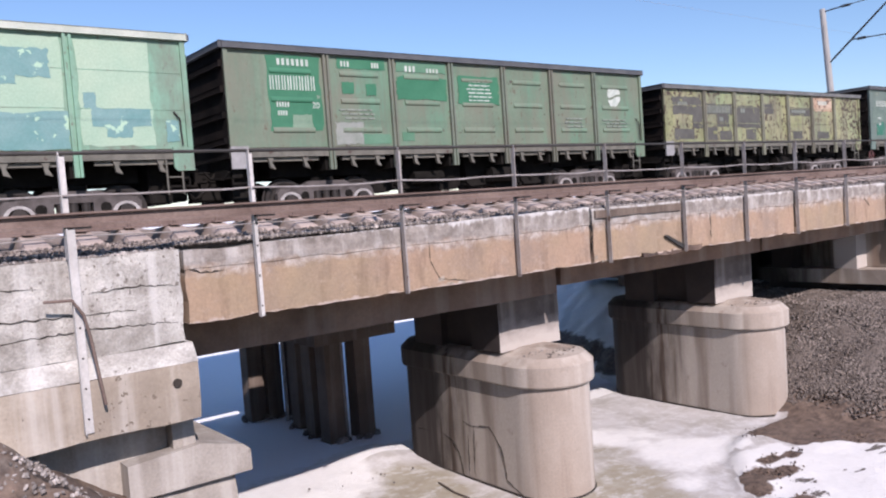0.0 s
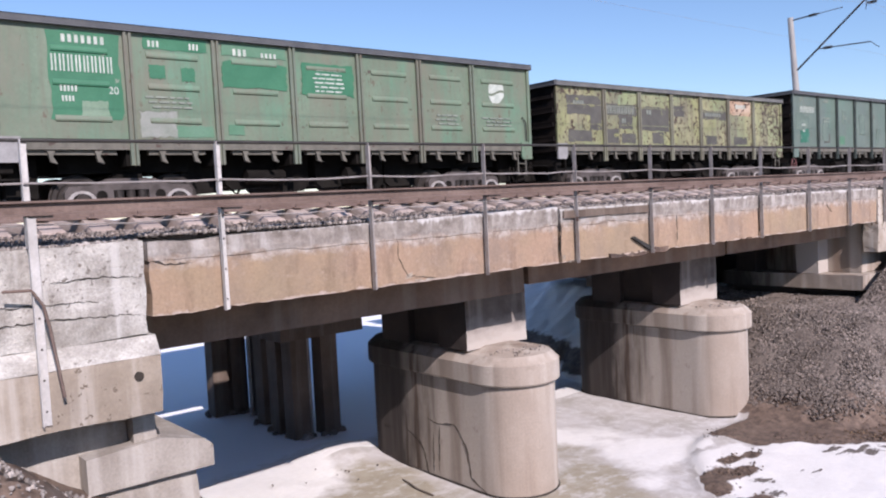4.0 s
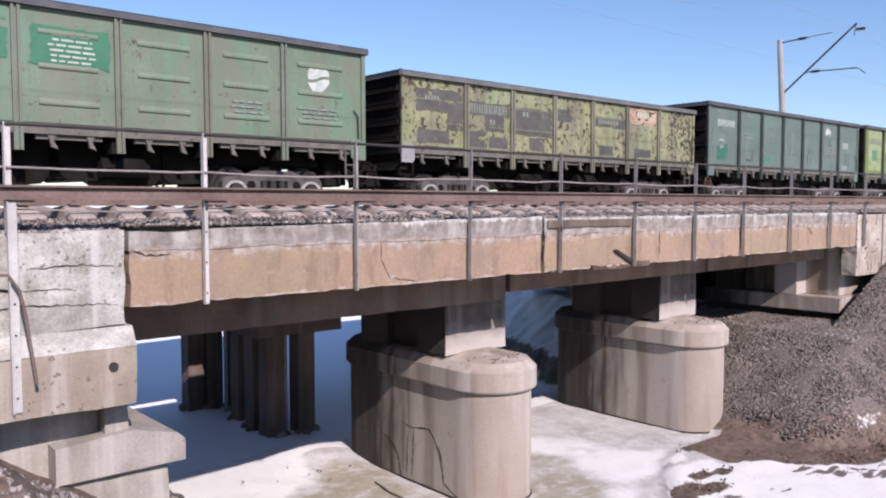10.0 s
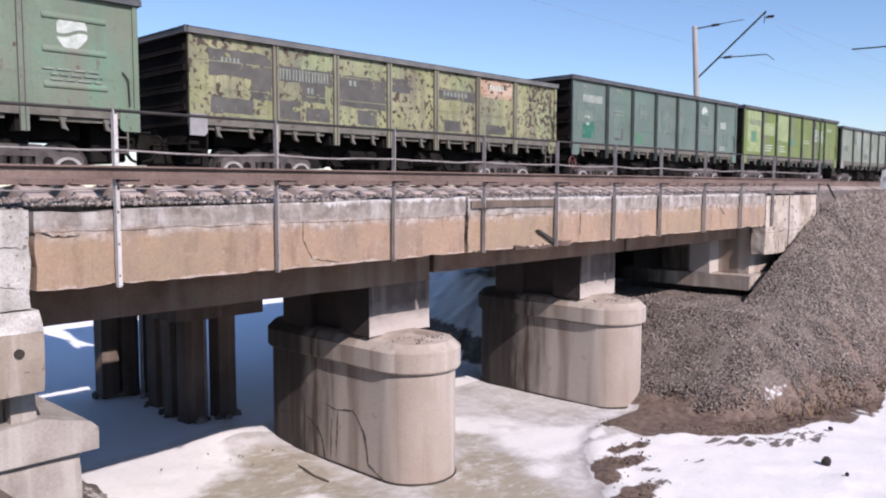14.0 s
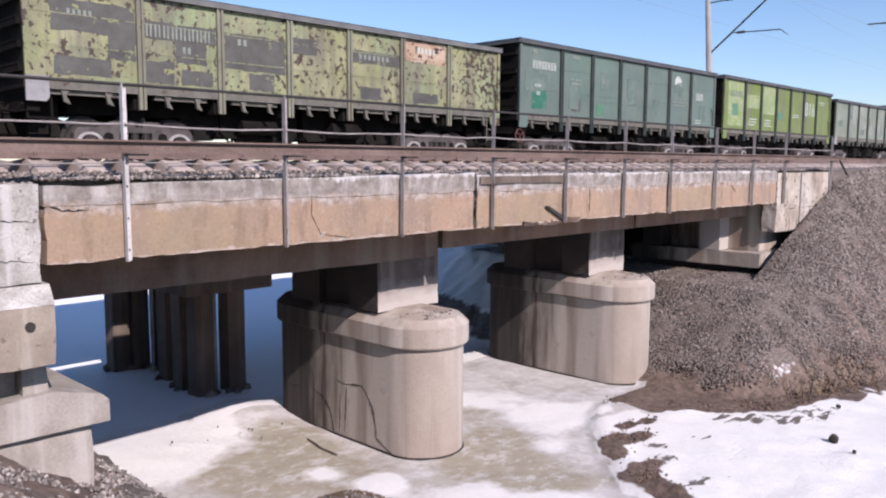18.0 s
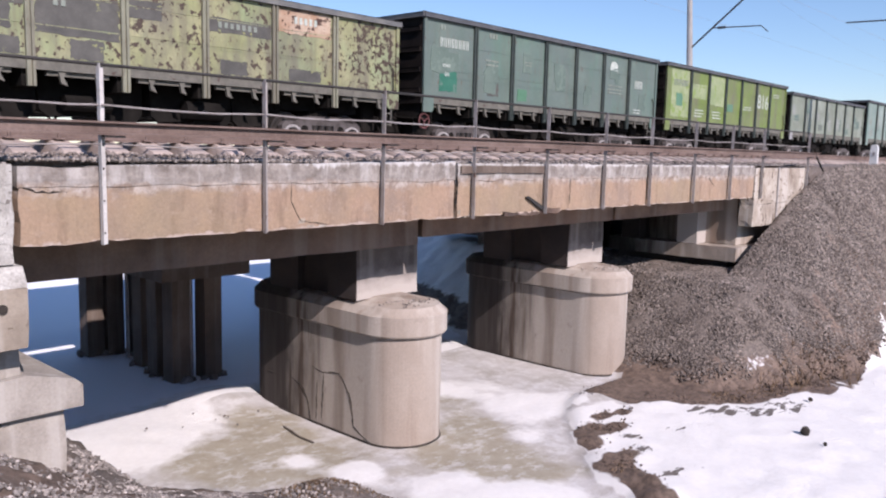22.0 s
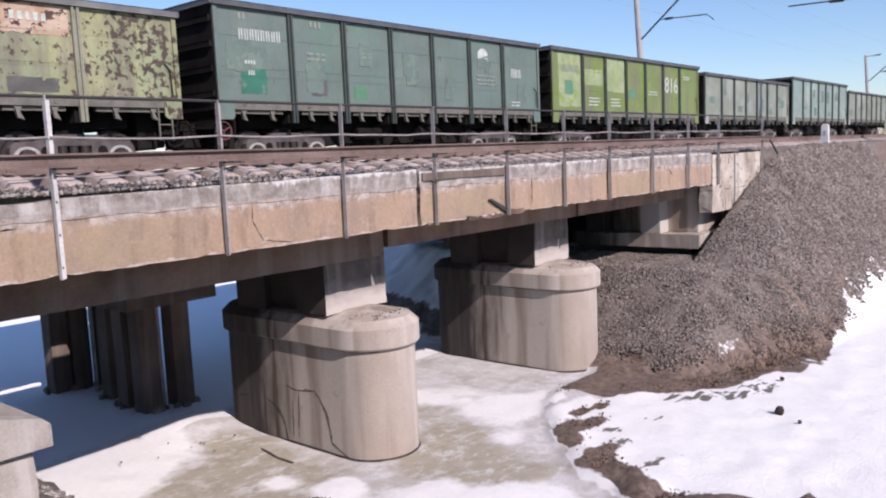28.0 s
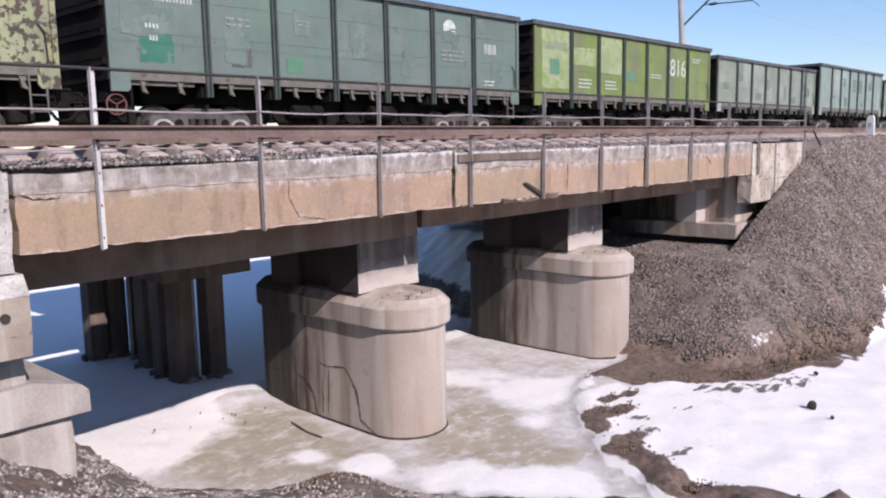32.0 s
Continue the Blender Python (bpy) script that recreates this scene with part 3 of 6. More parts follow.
    ice = mixc(nt, cut("tan", 1.0, 0.62, 1.05), ice, tan_ice)
    ice = mixc(nt, ramp(nt, noise_at(nt, co, 2.6, 8.0, 0.75, (0.7, 1.2, 1), (3.0, 1.0, 0)), [(0.50, 0.0), (0.62, 0.55)]), ice, (0.84, 0.83, 0.82))
    n_sn = noise_at(nt, co, 9.0, 4.0, 0.6)
    sn = mixc(nt, n_sn, (0.66, 0.647, 0.622), (0.80, 0.786, 0.76))
    n_g = noise_at(nt, co, 16.0, 4.0, 0.8)
    gr = mixc(nt, ramp(nt, n_g, [(0.35, 0.0), (0.65, 1.0)]), (0.10, 0.08, 0.066), (0.25, 0.207, 0.175))
    n_s = noise_at(nt, co, 7.0, 5.0, 0.7)
    so = mixc(nt, ramp(nt, n_s, [(0.32, 0.0), (0.66, 1.0)]), (0.07, 0.048, 0.036), (0.255, 0.183, 0.138))
    ice, gr, so = (mixc(nt, 1.0, k, (TONE, TONE, TONE), "MULTIPLY") for k in (ice, gr, so))
    col = mixc(nt, cut("snow", 1.6, 0.70, 0.92), ice, sn)
    col = mixc(nt, cut("gravel", 3.0, 0.6, 0.75), col, gr)
    col = mixc(nt, cut("soil", 2.2, 0.72, 0.86), col, so)
    dirt = mixc(nt, n_s, (0.08, 0.068, 0.06), (0.17, 0.147, 0.128))
    col = mixc(nt, cut("blot", 4.2, 0.775, 0.81, 0.35, (0.7, 1.6, 1)), col, dirt)
    # Drift patch on the slope, plus the lift painted into shaded snow.
    col = mixc(nt, cut("drift", 6.0, 0.82, 1.02, 0.4), col, (0.90, 0.91, 0.93))
    nt.links.new(col, b.inputs["Base Color"])
    b.inputs["Roughness"].default_value = 0.8
    bp = node(nt, "ShaderNodeBump", Strength=0.5, Distance=0.05)
    nt.links.new(n_g, bp.inputs["Height"])
    nt.links.new(bp.outputs[0], b.inputs["Normal"])
    me.materials.append(m)
    return tagged(ob, "frozen river with snow, brown soil edge and gravel embankments", "ground", kind="structure")


build_ground()


# ---- near bridge ----
JOINTS = [(2.93, 9.36), (9.42, 15.52), (15.58, 21.40)]
RIB_LOW = [3.35, 3.46, 3.46]


def span(i, x0, x1):
    t = thing("bridge_span", (x0, AXIS, 3.31), "concrete deck trough with stained beige side and dark soffit", "bridge span", "spans of the bridge")
    bm = bmesh.new()
    slab(bm, x0, x1, FACE, FACE + 0.2, 3.84, 4.44, 0.11, 0.006, i * 3.0)
    for v in bm.verts:
        c = v.co
        if c.z < 3.9:
            k = max(0.0, noise.fractal(Vector((c.x * 1.7, i, 4.0)), 1.0, 2.0, 4) - 0.05)
            c.z += (0.03, 0.10, 0.05)[i] * k + 0.012 * noise.noise(Vector((c.x * 9.0, 0, 1)))
        if c.x < x0 + 0.03 or c.x > x1 - 0.03:
            c.x += (0.05 if c.x < x0 + 0.1 else -0.04) * abs(noise.noise(Vector((c.z * 6.0, i * 3.3, 2))))
    for v in bm.verts:
        if v.co.z > 4.41 and v.co.y < FACE + 0.05:
            v.co.y, v.co.z = FACE, 4.44
    wpart("side_panel", bm, M_FASC, t, "peeling beige concrete side")
    bm = bmesh.new()
    top = 4.70
    slab(bm, x0, x1, FACE - 0.028, FACE + 0.22, 4.44, top, 0.085, 0.006, i * 5.0)
    for v in bm.verts:
        c = v.co
        if c.z > 4.66:
            k = max(0.0, noise.fractal(Vector((c.x * 1.3, i + 7.0, 4.0)), 1.0, 2.0, 4) - 0.1)
            c.z -= 0.05 * k
    for v in bm.verts:
        c = v.co
        if c.z < 4.48 and c.y < FACE + 0.05:
            k = noise.fractal(Vector((c.x * 1.9, i * 2.0, 9.0)), 1.0, 2.0, 5)
            c.z = 4.432 - 0.030 * k
            c.y = FACE - 0.010 - 0.012 * max(-0.5, k)
        elif c.y < FACE + 0.05:
            c.y = FACE - 0.012 - 0.010 * noise.fractal(Vector((c.x * 2.5, c.z * 5.0, i)), 1.0, 2.0, 4)
    if i == 0:
        for v in bm.verts:
            v.co.z += ((v.co.x - x1) * 0.014 + 0.03) * (v.co.z - 4.44) / 0.26
    wpart("coping", bm, M_FASC, t, "pale weathered concrete coping")
    bm = bmesh.new()
    box(bm, x0, x1, FACE + 0.204, 12.9, 3.86, 4.05)
    box(bm, x0, x1, 12.7, 12.9, 4.054, 4.7)
    wpart("deck_slab", bm, M_GRIME, t)
    low = RIB_LOW[i]
    for y in (9.16, 11.5):
        bm = bmesh.new()
        slab(bm, x0 + 0.02, x1 - 0.02, y, y + 0.62, low, 3.855, 0.25, 0.008, y + i)
        wpart("rib", bm, M_GRIME, t, "grimy brown concrete rib with pale seep runs")
    for k in range(3):
        xx = x0 + 0.05 + (x1 - x0 - 0.35) * k / 2
        bm = bmesh.new()
        box(bm, xx, xx + 0.25, 9.784, 11.496, low + 0.08, 3.855)
        wpart("diaphragm", bm, M_GRIME, t)
    return t


for i, (a, b) in enumerate(JOINTS):
    span(i, a, b)


def stadium(xc, r, ya, yb, n=36):
    pts = [(xc + r * math.cos(math.pi + math.pi * k / n), ya + r * math.sin(math.pi + math.pi * k / n)) for k in range(n + 1)]
    pts += [(xc + r * math.cos(math.pi * k / n), yb + r * math.sin(math.pi * k / n)) for k in range(n + 1)]
    return pts


def loft(bm, rings):
    vs = [[bm.verts.new((x, y, z)) for x, y in pts] for pts, z in rings]
    n = len(vs[0])
    for a, b in zip(vs, vs[1:]):
        for i in range(n):
            bm.faces.new((a[i], a[(i + 1) % n], b[(i + 1) % n], b[i]))
    bm.faces.new(vs[0][::-1])
    bm.faces.new(vs[-1])


PIER_YA, PIER_YB, PIER_R = 9.565, 12.45, 0.715


def pier(xc):
    t = thing("bridge_pier", (xc, AXIS, 0), "round-nosed concrete river pier with rust streaks and cracks", "bridge pier", "piers of the bridge")
    bm = bmesh.new()
    rings = [(stadium(xc, PIER_R, PIER_YA, PIER_YB), z) for z in np.linspace(-0.4, 1.86, 8)]
    loft(bm, rings)
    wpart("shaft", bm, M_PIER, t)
    bm = bmesh.new()
    R0 = PIER_R + 0.09
    loft(bm, [(stadium(xc, R0 - 0.02, PIER_YA, PIER_YB), 1.86), (stadium(xc, R0, PIER_YA, PIER_YB), 1.89), (stadium(xc, R0, PIER_YA, PIER_YB), 2.20), (stadium(xc, R0 - 0.14, PIER_YA, PIER_YB), 2.33), (stadium(xc, R0 - 0.5, PIER_YA + 0.2, PIER_YB - 0.2), 2.42)])
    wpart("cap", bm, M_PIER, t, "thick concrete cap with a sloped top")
    for z0, z1, grow, name in ((1.842, 1.858, 0.02, "joint"), (-0.02, 0.035, 0.018, "waterline")):
        bm = bmesh.new()
        loft(bm, [(stadium(xc, PIER_R + grow, PIER_YA, PIER_YB), z) for z in (z0, z1)])
        rough(bm, 0.012, 6.0, xc)
        wpart(name, bm, M_CRACK, t, "dark open joint" if name == "joint" else "dark wet line at the ice")
    top = 3.345 if xc < 12 else 3.455
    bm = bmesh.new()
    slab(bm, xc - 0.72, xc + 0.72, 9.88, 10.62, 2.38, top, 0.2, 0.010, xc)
    block = wpart("pedestal", bm, M_SEEP_SHADE, t, "bearing block with seep stains, lime runs and painted deck shade")
    # The -x faces turn near black: dirt and painted shade in one coat.
    block.data.materials.append(M_SOOT_SHADE)
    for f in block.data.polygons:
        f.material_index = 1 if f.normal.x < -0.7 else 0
    # Filler web and rear block carry the gap's shade in their colour.
    bm = bmesh.new()
    slab(bm, xc - 0.52, xc + 0.52, 10.624, 11.546, 2.30, top - 0.02, 0.5, 0.010, xc + 1)
    wpart("pedestal_web", bm, M_SOOT_SHADE, t, "near-black filler wall for the shaded gap between the bearing blocks")
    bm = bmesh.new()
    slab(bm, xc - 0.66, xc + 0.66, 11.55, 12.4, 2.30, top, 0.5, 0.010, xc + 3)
    wpart("rear_pedestal", bm, M_SOOT_SHADE, t, "dark rear bearing block")
    for dx in (-0.36, 0.36):
        bm = bmesh.new()
        box(bm, xc + dx - 0.17, xc + dx + 0.17, 9.93, 10.05, top - 0.05, top + 0.004)
        wpart("bearing_plate", bm, M_DARK, t)
    return t


for xc in (9.36, 15.6):
    pier(xc)


def abutment(name, x0, x1, xe):
    """Wing wall with a proud lower block on a stepped footing; xe is the river end."""
    t = thing(name, (xe, AXIS, 1.0), "concrete abutment with mottled wing wall over a stepped footing", "abutment", "abutments of the bridge")
    bm = bmesh.new()
    slab(bm, x0, x1, FACE - 0.02, 12.9, 3.66, 4.64, 0.16, 0.022, x0)
    wpart("wing_wall", bm, M_WING, t, "mottled weathered concrete wall")
    bm = bmesh.new()
    xa, xb = x0, x1 + 0.05
    slab(bm, xa, xb, FACE - 0.16, 12.95, 2.86, 3.46, 0.2, 0.016, x1)
    wpart("lower_block", bm, M_BLOCK, t, "stained beige lower block")
    bm = bmesh.new()
    prism(bm, [(FACE - 0.155, 3.462), (FACE - 0.025, 3.658), (12.9, 3.658), (12.95, 3.462)], "x", xa + 0.005, xb - 0.005)
    wpart("ledge", bm, M_WING, t, "crusty sloped ledge")
    return t


ab = abutment("abutment", -8.0, 2.90, 2.9)
bm = bmesh.new()
slab(bm, -6, 2.72, 8.80, 12.5, 0.5, 2.855, 0.5, 0.01)
wpart("back_wall", bm, M_FOOT, ab)
bm = bmesh.new()
slab(bm, 2.725, 2.97, 8.62, 12.4, 2.40, 2.855, 0.5, 0.01)
wpart("bearing_wall", bm, M_FOOT, ab)
bm = bmesh.new()
prism(bm, [(2.2, 2.06), (3.56, 2.06), (3.56, 2.30), (3.47, 2.38), (3.0, 2.50), (2.2, 2.44)], "y", 8.52, 12.7)
wpart("footing", bm, M_FOOT, ab, "grey concrete footing")
bm = bmesh.new()
slab(bm, 1.9, 3.40, 8.62, 12.6, -0.3, 2.056, 0.2, 0.016)
wpart("base", bm, M_FOOT, ab)

ab2 = thing("abutment", (21.5, AXIS, 1.0), "pale weathered abutment with a wing wall and footing in gravel", "abutment", "abutments of the bridge")
for z0, z1, name in ((3.05, 3.646, "wing_foot"), (3.65, 4.64, "wing_wall")):
    bm = bmesh.new()
    slab(bm, 21.44, 25.5, FACE - 0.02, 8.76, z0, z1, 0.14, 0.012, z0)
    wpart(name, bm, M_WING2, ab2, "pale flaking concrete wing wall")
bm = bmesh.new()
slab(bm, 21.6, 23.6, 8.86, 12.4, 2.485, 4.05, 0.4, 0.01, 2.0)
wpart("bearing_wall", bm, M_PIER, ab2)
for y0, y1 in ((9.73, 10.34), (11.5, 12.1)):
    bm = bmesh.new()
    slab(bm, 21.03, 21.596, y0, y1, 2.485, 3.455, 0.25, 0.01, y0)
    # The rear block takes the near-black copy to paint its shade.
    wpart("pedestal", bm, M_SEEP_SHADE if y0 < 11 else M_SOOT_SHADE, ab2, "stained bearing block with shade painted in")
bm = bmesh.new()
slab(bm, 21.0, 23.4, 8.60, 12.5, 2.10, 2.48, 0.25, 0.012, 4.0)
wpart("footing", bm, M_PIER, ab2, "grey concrete footing over gravel")
bm = bmesh.new()
slab(bm, 21.25, 23.2, 8.9, 12.3, 0.6, 2.096, 0.5, 0.01)
# Near-black base paints the shaded recess below the footing.
wpart("base", bm, M_SOOT_SHADE, ab2)
bm = bmesh.new()
slab(bm, 21.44, 25.5, 8.764, 12.9, 4.06, 4.60, 0.5, 0.01)
wpart("fill_block", bm, M_GRIME, ab2)


# ---- near track ----
def rail_profile(yc, top):
    return [(yc - 0.075, top - 0.18), (yc + 0.075, top - 0.18), (yc + 0.075, top - 0.165), (yc + 0.012, top - 0.14), (yc + 0.012, top - 0.05), (yc + 0.037, top - 0.035),
            (yc + 0.037, top - 0.004), (yc - 0.037, top - 0.004), (yc - 0.037, top - 0.035), (yc - 0.012, top - 0.05), (yc - 0.012, top - 0.14), (yc - 0.075, top - 0.165)]


def sleeper_mesh():
    bm = bmesh.new()
    rings = []
    for y, top, w in ((-1.36, -0.16, 0.13), (-1.32, -0.125, 0.125), (-0.90, -0.006, 0.10), (-0.80, 0.0, 0.10), (-0.3, -0.03, 0.085), (0.3, -0.03, 0.085), (0.80, 0.0, 0.09), (1.30, -0.105, 0.11), (1.35, -0.13, 0.10)):
        rings.append([bm.verts.new(q) for q in ((-w - 0.05, y, -0.24), (w + 0.05, y, -0.24), (w + 0.02, y, top - 0.05), (w, y, top), (-w, y, top), (-w - 0.02, y, top - 0.05))])
    for u, q in zip(rings, rings[1:]):
        for k in range(6):
            bm.faces.new((u[k], u[(k + 1) % 6], q[(k + 1) % 6], q[k]))
    bm.faces.new(rings[0])
    bm.faces.new(rings[-1])
    bmesh.ops.recalc_face_normals(bm, faces=bm.faces)
    me = bpy.data.meshes.new("sleeper")
    bm.to_mesh(me)
    bm.free()
    me.materials.append(M_SLEEP)
    return me


bm = bmesh.new()
box(bm, -0.06, 0.06, -0.05, 0.05, 0.0, 0.02, 0.005)
rod(bm, (0, 0, 0.02), (0, 0, 0.07), 0.022, 6)
CLIP = bpy.data.meshes.new("rail_clip")
bm.to_mesh(CLIP)
bm.free()
CLIP.materials.append(M_RUST)


def track(name, axis, label, xs, level):
    t = thing(name, (0, axis, level - 0.4), label, "railway track", kind="structure")
    for s in (-0.8, 0.8):
        bm = bmesh.new()
        prism(bm, rail_profile(axis + s, level), "x", -40, 260)
        wpart("rail", bm, M_RUST, t, "rusty rail")
    me = sleeper_mesh()
    for x in xs:
        ob = new("sleeper", me)
        ob.parent = t
        ob.location = (x, 0, 0.22)
        ob.rotation_euler.z = radians(random.uniform(-1.0, 1.0))
        if level == RAIL and -1 < x < 26:
            for s in (-0.92, -0.68):
                clip = new("rail_clip", CLIP)
                clip.parent = t
                clip.location = (x, s, 0.225)
    return t


track("railway_track", AXIS, "rusty rails on pale concrete sleepers in dirty ballast", np.arange(-8.066, 60, 0.543), RAIL)
track("railway_track", AXIS2, "rails under the passing freight train on concrete sleepers", np.arange(-12, 90, 0.543), RAIL2)

# ---- railing ----
POSTS = [-2.2, -0.2, 1.80, 3.76, 5.79, 7.77, 9.76, 11.75, 13.7, 15.55, 17.65, 19.7, 21.75, 25.3]


def railing():
    t = thing("railing", (9.0, FACE, 4.7), "rusty bridge railing of angle posts, wires and a steel edge beam", "railing")
    yp = FACE - 0.05
    for x in POSTS:
        z0 = 2.95 if x < 2.5 else (3.82 if x < 22 else 3.9)
        lean = random.uniform(-0.008, 0.008)
        if x < 2.5:
            bm = bmesh.new()
            box(bm, x - 0.045, x + 0.045, 8.222, 8.232, z0, 4.955)
            box(bm, x - 0.045, x - 0.035, 8.17, 8.222, z0, 4.955)
            wpart("strap", bm, M_POSTW, t, "whitewashed steel strap down the abutment")
            for z in np.arange(z0 + 0.14, 4.2, 0.3):
                bm = bmesh.new()
                rod(bm, (x + 0.005, 8.216, z), (x + 0.005, 8.221, z), 0.011, 8)
                wpart("bolt_hole", bm, M_CRACK, t)
            z0 = 4.66
        bm = bmesh.new()
        box(bm, x - 0.035, x + 0.035, yp - 0.008, yp, z0, 5.70)
        box(bm, x - 0.035, x - 0.027, yp - 0.07, yp - 0.008, z0, 5.70)
        bmesh.ops.rotate(bm, verts=bm.verts, cent=(x, yp, z0), matrix=Matrix.Rotation(lean, 3, "Y"))
        if x < 5:
            wpart("post", bm, M_POSTW, t, "whitewashed angle-iron post")
        else:
            wpart("post", bm, M_STEEL, t, "grey angle-iron post")
        if 2.5 < x < 5:
            for z in np.arange(z0 + 0.12, z0 + 1.2, 0.34):
                bm = bmesh.new()
                rod(bm, (x + 0.005, yp - 0.012, z), (x + 0.005, yp - 0.007, z), 0.014, 8)
                wpart("bolt_hole", bm, M_CRACK, t)
    ends = [-10.0] + POSTS
    for a, b in zip(ends, ends[1:]):
        bm = bmesh.new()
        rod(bm, (a, yp - 0.02, 5.69), (b, yp - 0.02, 5.69), 0.018)
        wpart("top_rail", bm, M_DARK, t)
        for z, r, sag in ((5.28, 0.011, 0.03), (4.88, 0.008, 0.03)):
            bm = bmesh.new()
            n = 6
            tube(bm, [(a + (b - a) * k / n, yp - 0.03, z - sag * random.uniform(0.3, 1.0) * math.sin(math.pi * k / n)) for k in range(n + 1)], r)
            wpart("wire", bm, M_STEEL, t, "slack galvanised wire")
    bm = bmesh.new()
    prism(bm, [(8.20, 4.97), (8.27, 4.97), (8.27, 5.11), (8.20, 5.11), (8.20, 5.09), (8.25, 5.085), (8.25, 4.995), (8.20, 4.99)], "x", -12, 26.0)
    wpart("edge_beam", bm, M_RUST, t, "brown rusty steel edge beam")
    for x in POSTS[1:]:
        bm = bmesh.new()
        box(bm, x - 0.03, x + 0.2, 8.22, 8.345, 4.945, 4.966)
        wpart("bracket", bm, M_DARK, t)
    bm = bmesh.new()
    box(bm, 23.05, 23.13, 8.352, 8.366, 3.2, 4.66)
    wpart("strap", bm, M_STEEL, t, "grey steel strap down the far wing wall")
    bm = bmesh.new()
    rod(bm, (25.75, 8.24, 5.0), (26.5, 8.24, 4.55), 0.03)
    wpart("strut", bm, M_DARK, t)


railing()


# ---- second bridge, under the train ----
def far_bridge():
    t = thing("trestle_bridge", (9, AXIS2, 3.5), "dark second bridge on bents of concrete columns", "bridge")
    bm = bmesh.new()
    box(bm, 0.404, 22.596, 14.27, 18.9, 3.9, 4.2)
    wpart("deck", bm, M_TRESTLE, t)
    # Added slab, out of view: stops sun falling between the decks.
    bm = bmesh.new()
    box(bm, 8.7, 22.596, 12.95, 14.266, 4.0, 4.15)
    wpart("walkway", bm, M_TRESTLE, t, "unseen slab added between the two decks to block the sun")
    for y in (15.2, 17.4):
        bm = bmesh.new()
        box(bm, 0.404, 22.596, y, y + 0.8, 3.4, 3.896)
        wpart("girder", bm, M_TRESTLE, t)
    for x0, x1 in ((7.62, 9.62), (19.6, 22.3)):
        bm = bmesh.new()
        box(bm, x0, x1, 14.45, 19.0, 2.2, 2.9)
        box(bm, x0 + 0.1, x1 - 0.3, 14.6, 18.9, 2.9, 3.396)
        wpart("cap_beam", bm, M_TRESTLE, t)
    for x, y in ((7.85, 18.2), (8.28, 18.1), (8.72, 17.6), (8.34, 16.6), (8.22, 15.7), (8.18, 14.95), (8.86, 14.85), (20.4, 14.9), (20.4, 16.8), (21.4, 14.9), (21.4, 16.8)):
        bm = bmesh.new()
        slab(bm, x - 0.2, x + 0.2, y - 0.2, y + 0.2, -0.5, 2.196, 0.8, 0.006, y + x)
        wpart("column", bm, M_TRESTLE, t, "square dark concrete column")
    # Pale pipes added to stand in for thin sunlit column edges.
    for x, y in ((8.48, 14.9), (8.31, 17.4)):
        bm = bmesh.new()
        rod(bm, (x, y, -0.2), (x, y, 2.19), 0.045)
        wpart("pipe", bm, M_STEEL, t, "pale pipe standing in for a bright line between columns")
    # Added near-black walls darken the bright openings beyond the bridge ends.
    for x0, x1 in ((-3.0, 0.4), (22.6, 25.0)):
        bm = bmesh.new()
        slab(bm, x0, x1, 13.4, 19.2, 0.6, 4.15, 0.8, 0.01, x0)
        wpart("end_wall", bm, M_SOOT_SHADE, t, "added near-black wall closing the view under the second bridge")
    return t


far_bridge()


# ---- ballast beds ----
def ballast(axis, x0, x1, level):
    bm = bmesh.new()
    prism(bm, [(axis + y, 4.06 + dz if z < 0 else level - z) for y, z, dz in ((-2.0, -1, 0), (-2.0, 0.415, 0), (-1.45, 0.335, 0), (-0.7, 0.33, 0), (0.7, 0.25, 0), (1.5, 0.28, 0), (2.0, 0.46, 0), (2.0, -1, 0))], "x", x0, x1)
    ob = part("ballast_bed", bm, M_STONE)
    return tagged(ob, "grey crushed-stone ballast between the sleepers", "ballast", kind="structure")


ballast(AXIS, -30, 200, RAIL)
ballast(AXIS2, -30, 260, RAIL2)


# ---- freight train ----
def paint(name, a, b, **kw):
    a, b = tuple(v * 0.84 for v in a), tuple(v * 0.84 for v in b)
    return mat(name, a, b, kw.pop("scale", 0.8), 0.55, 0.0, grain=14.0, bump=0.15, streak=kw.pop("streak", (0.16, 0.13, 0.10)), streak_amount=kw.pop("sa", 0.45), grime=kw.pop("grime", (0.17, 0.155, 0.12)), **kw)


# Wagon ends are shaded; the near-black base colour carries that shade.
M_END = mat("end wall with shade painted in", (0.007, 0.006, 0.006), (0.022, 0.017, 0.015), 1.2, 0.95)
M_CHORD = mat("blue grey chord", (0.07, 0.075, 0.085), (0.11, 0.115, 0.12), 2.0, 0.7)
M_CHORD_PALE = mat("pale chord", (0.42, 0.47, 0.40), (0.55, 0.58, 0.5), 2.0, 0.7)
M_CHORD_OLIVE = mat("dusty blue grey chord", (0.12, 0.125, 0.125), (0.19, 0.19, 0.18), 2.0, 0.7)
M_BOGIE = mat("dusty cast steel", (0.065, 0.054, 0.05), (0.13, 0.113, 0.108), 4.0, 0.8, 0.1)
M_HOOK = mat("dusty sill", (0.12, 0.115, 0.095), (0.19, 0.18, 0.15), 4.0, 0.85, spots=(0.09, 0.06, 0.05), spot_at=0.64)
M_WHEEL = mat("wheel steel", (0.025, 0.022, 0.02), (0.05, 0.04, 0.035), 4.0, 0.7, 0.3)
M_ARC = mat("worn bright steel", (0.34, 0.315, 0.30), (0.52, 0.49, 0.47), 6.0, 0.5, 0.1)
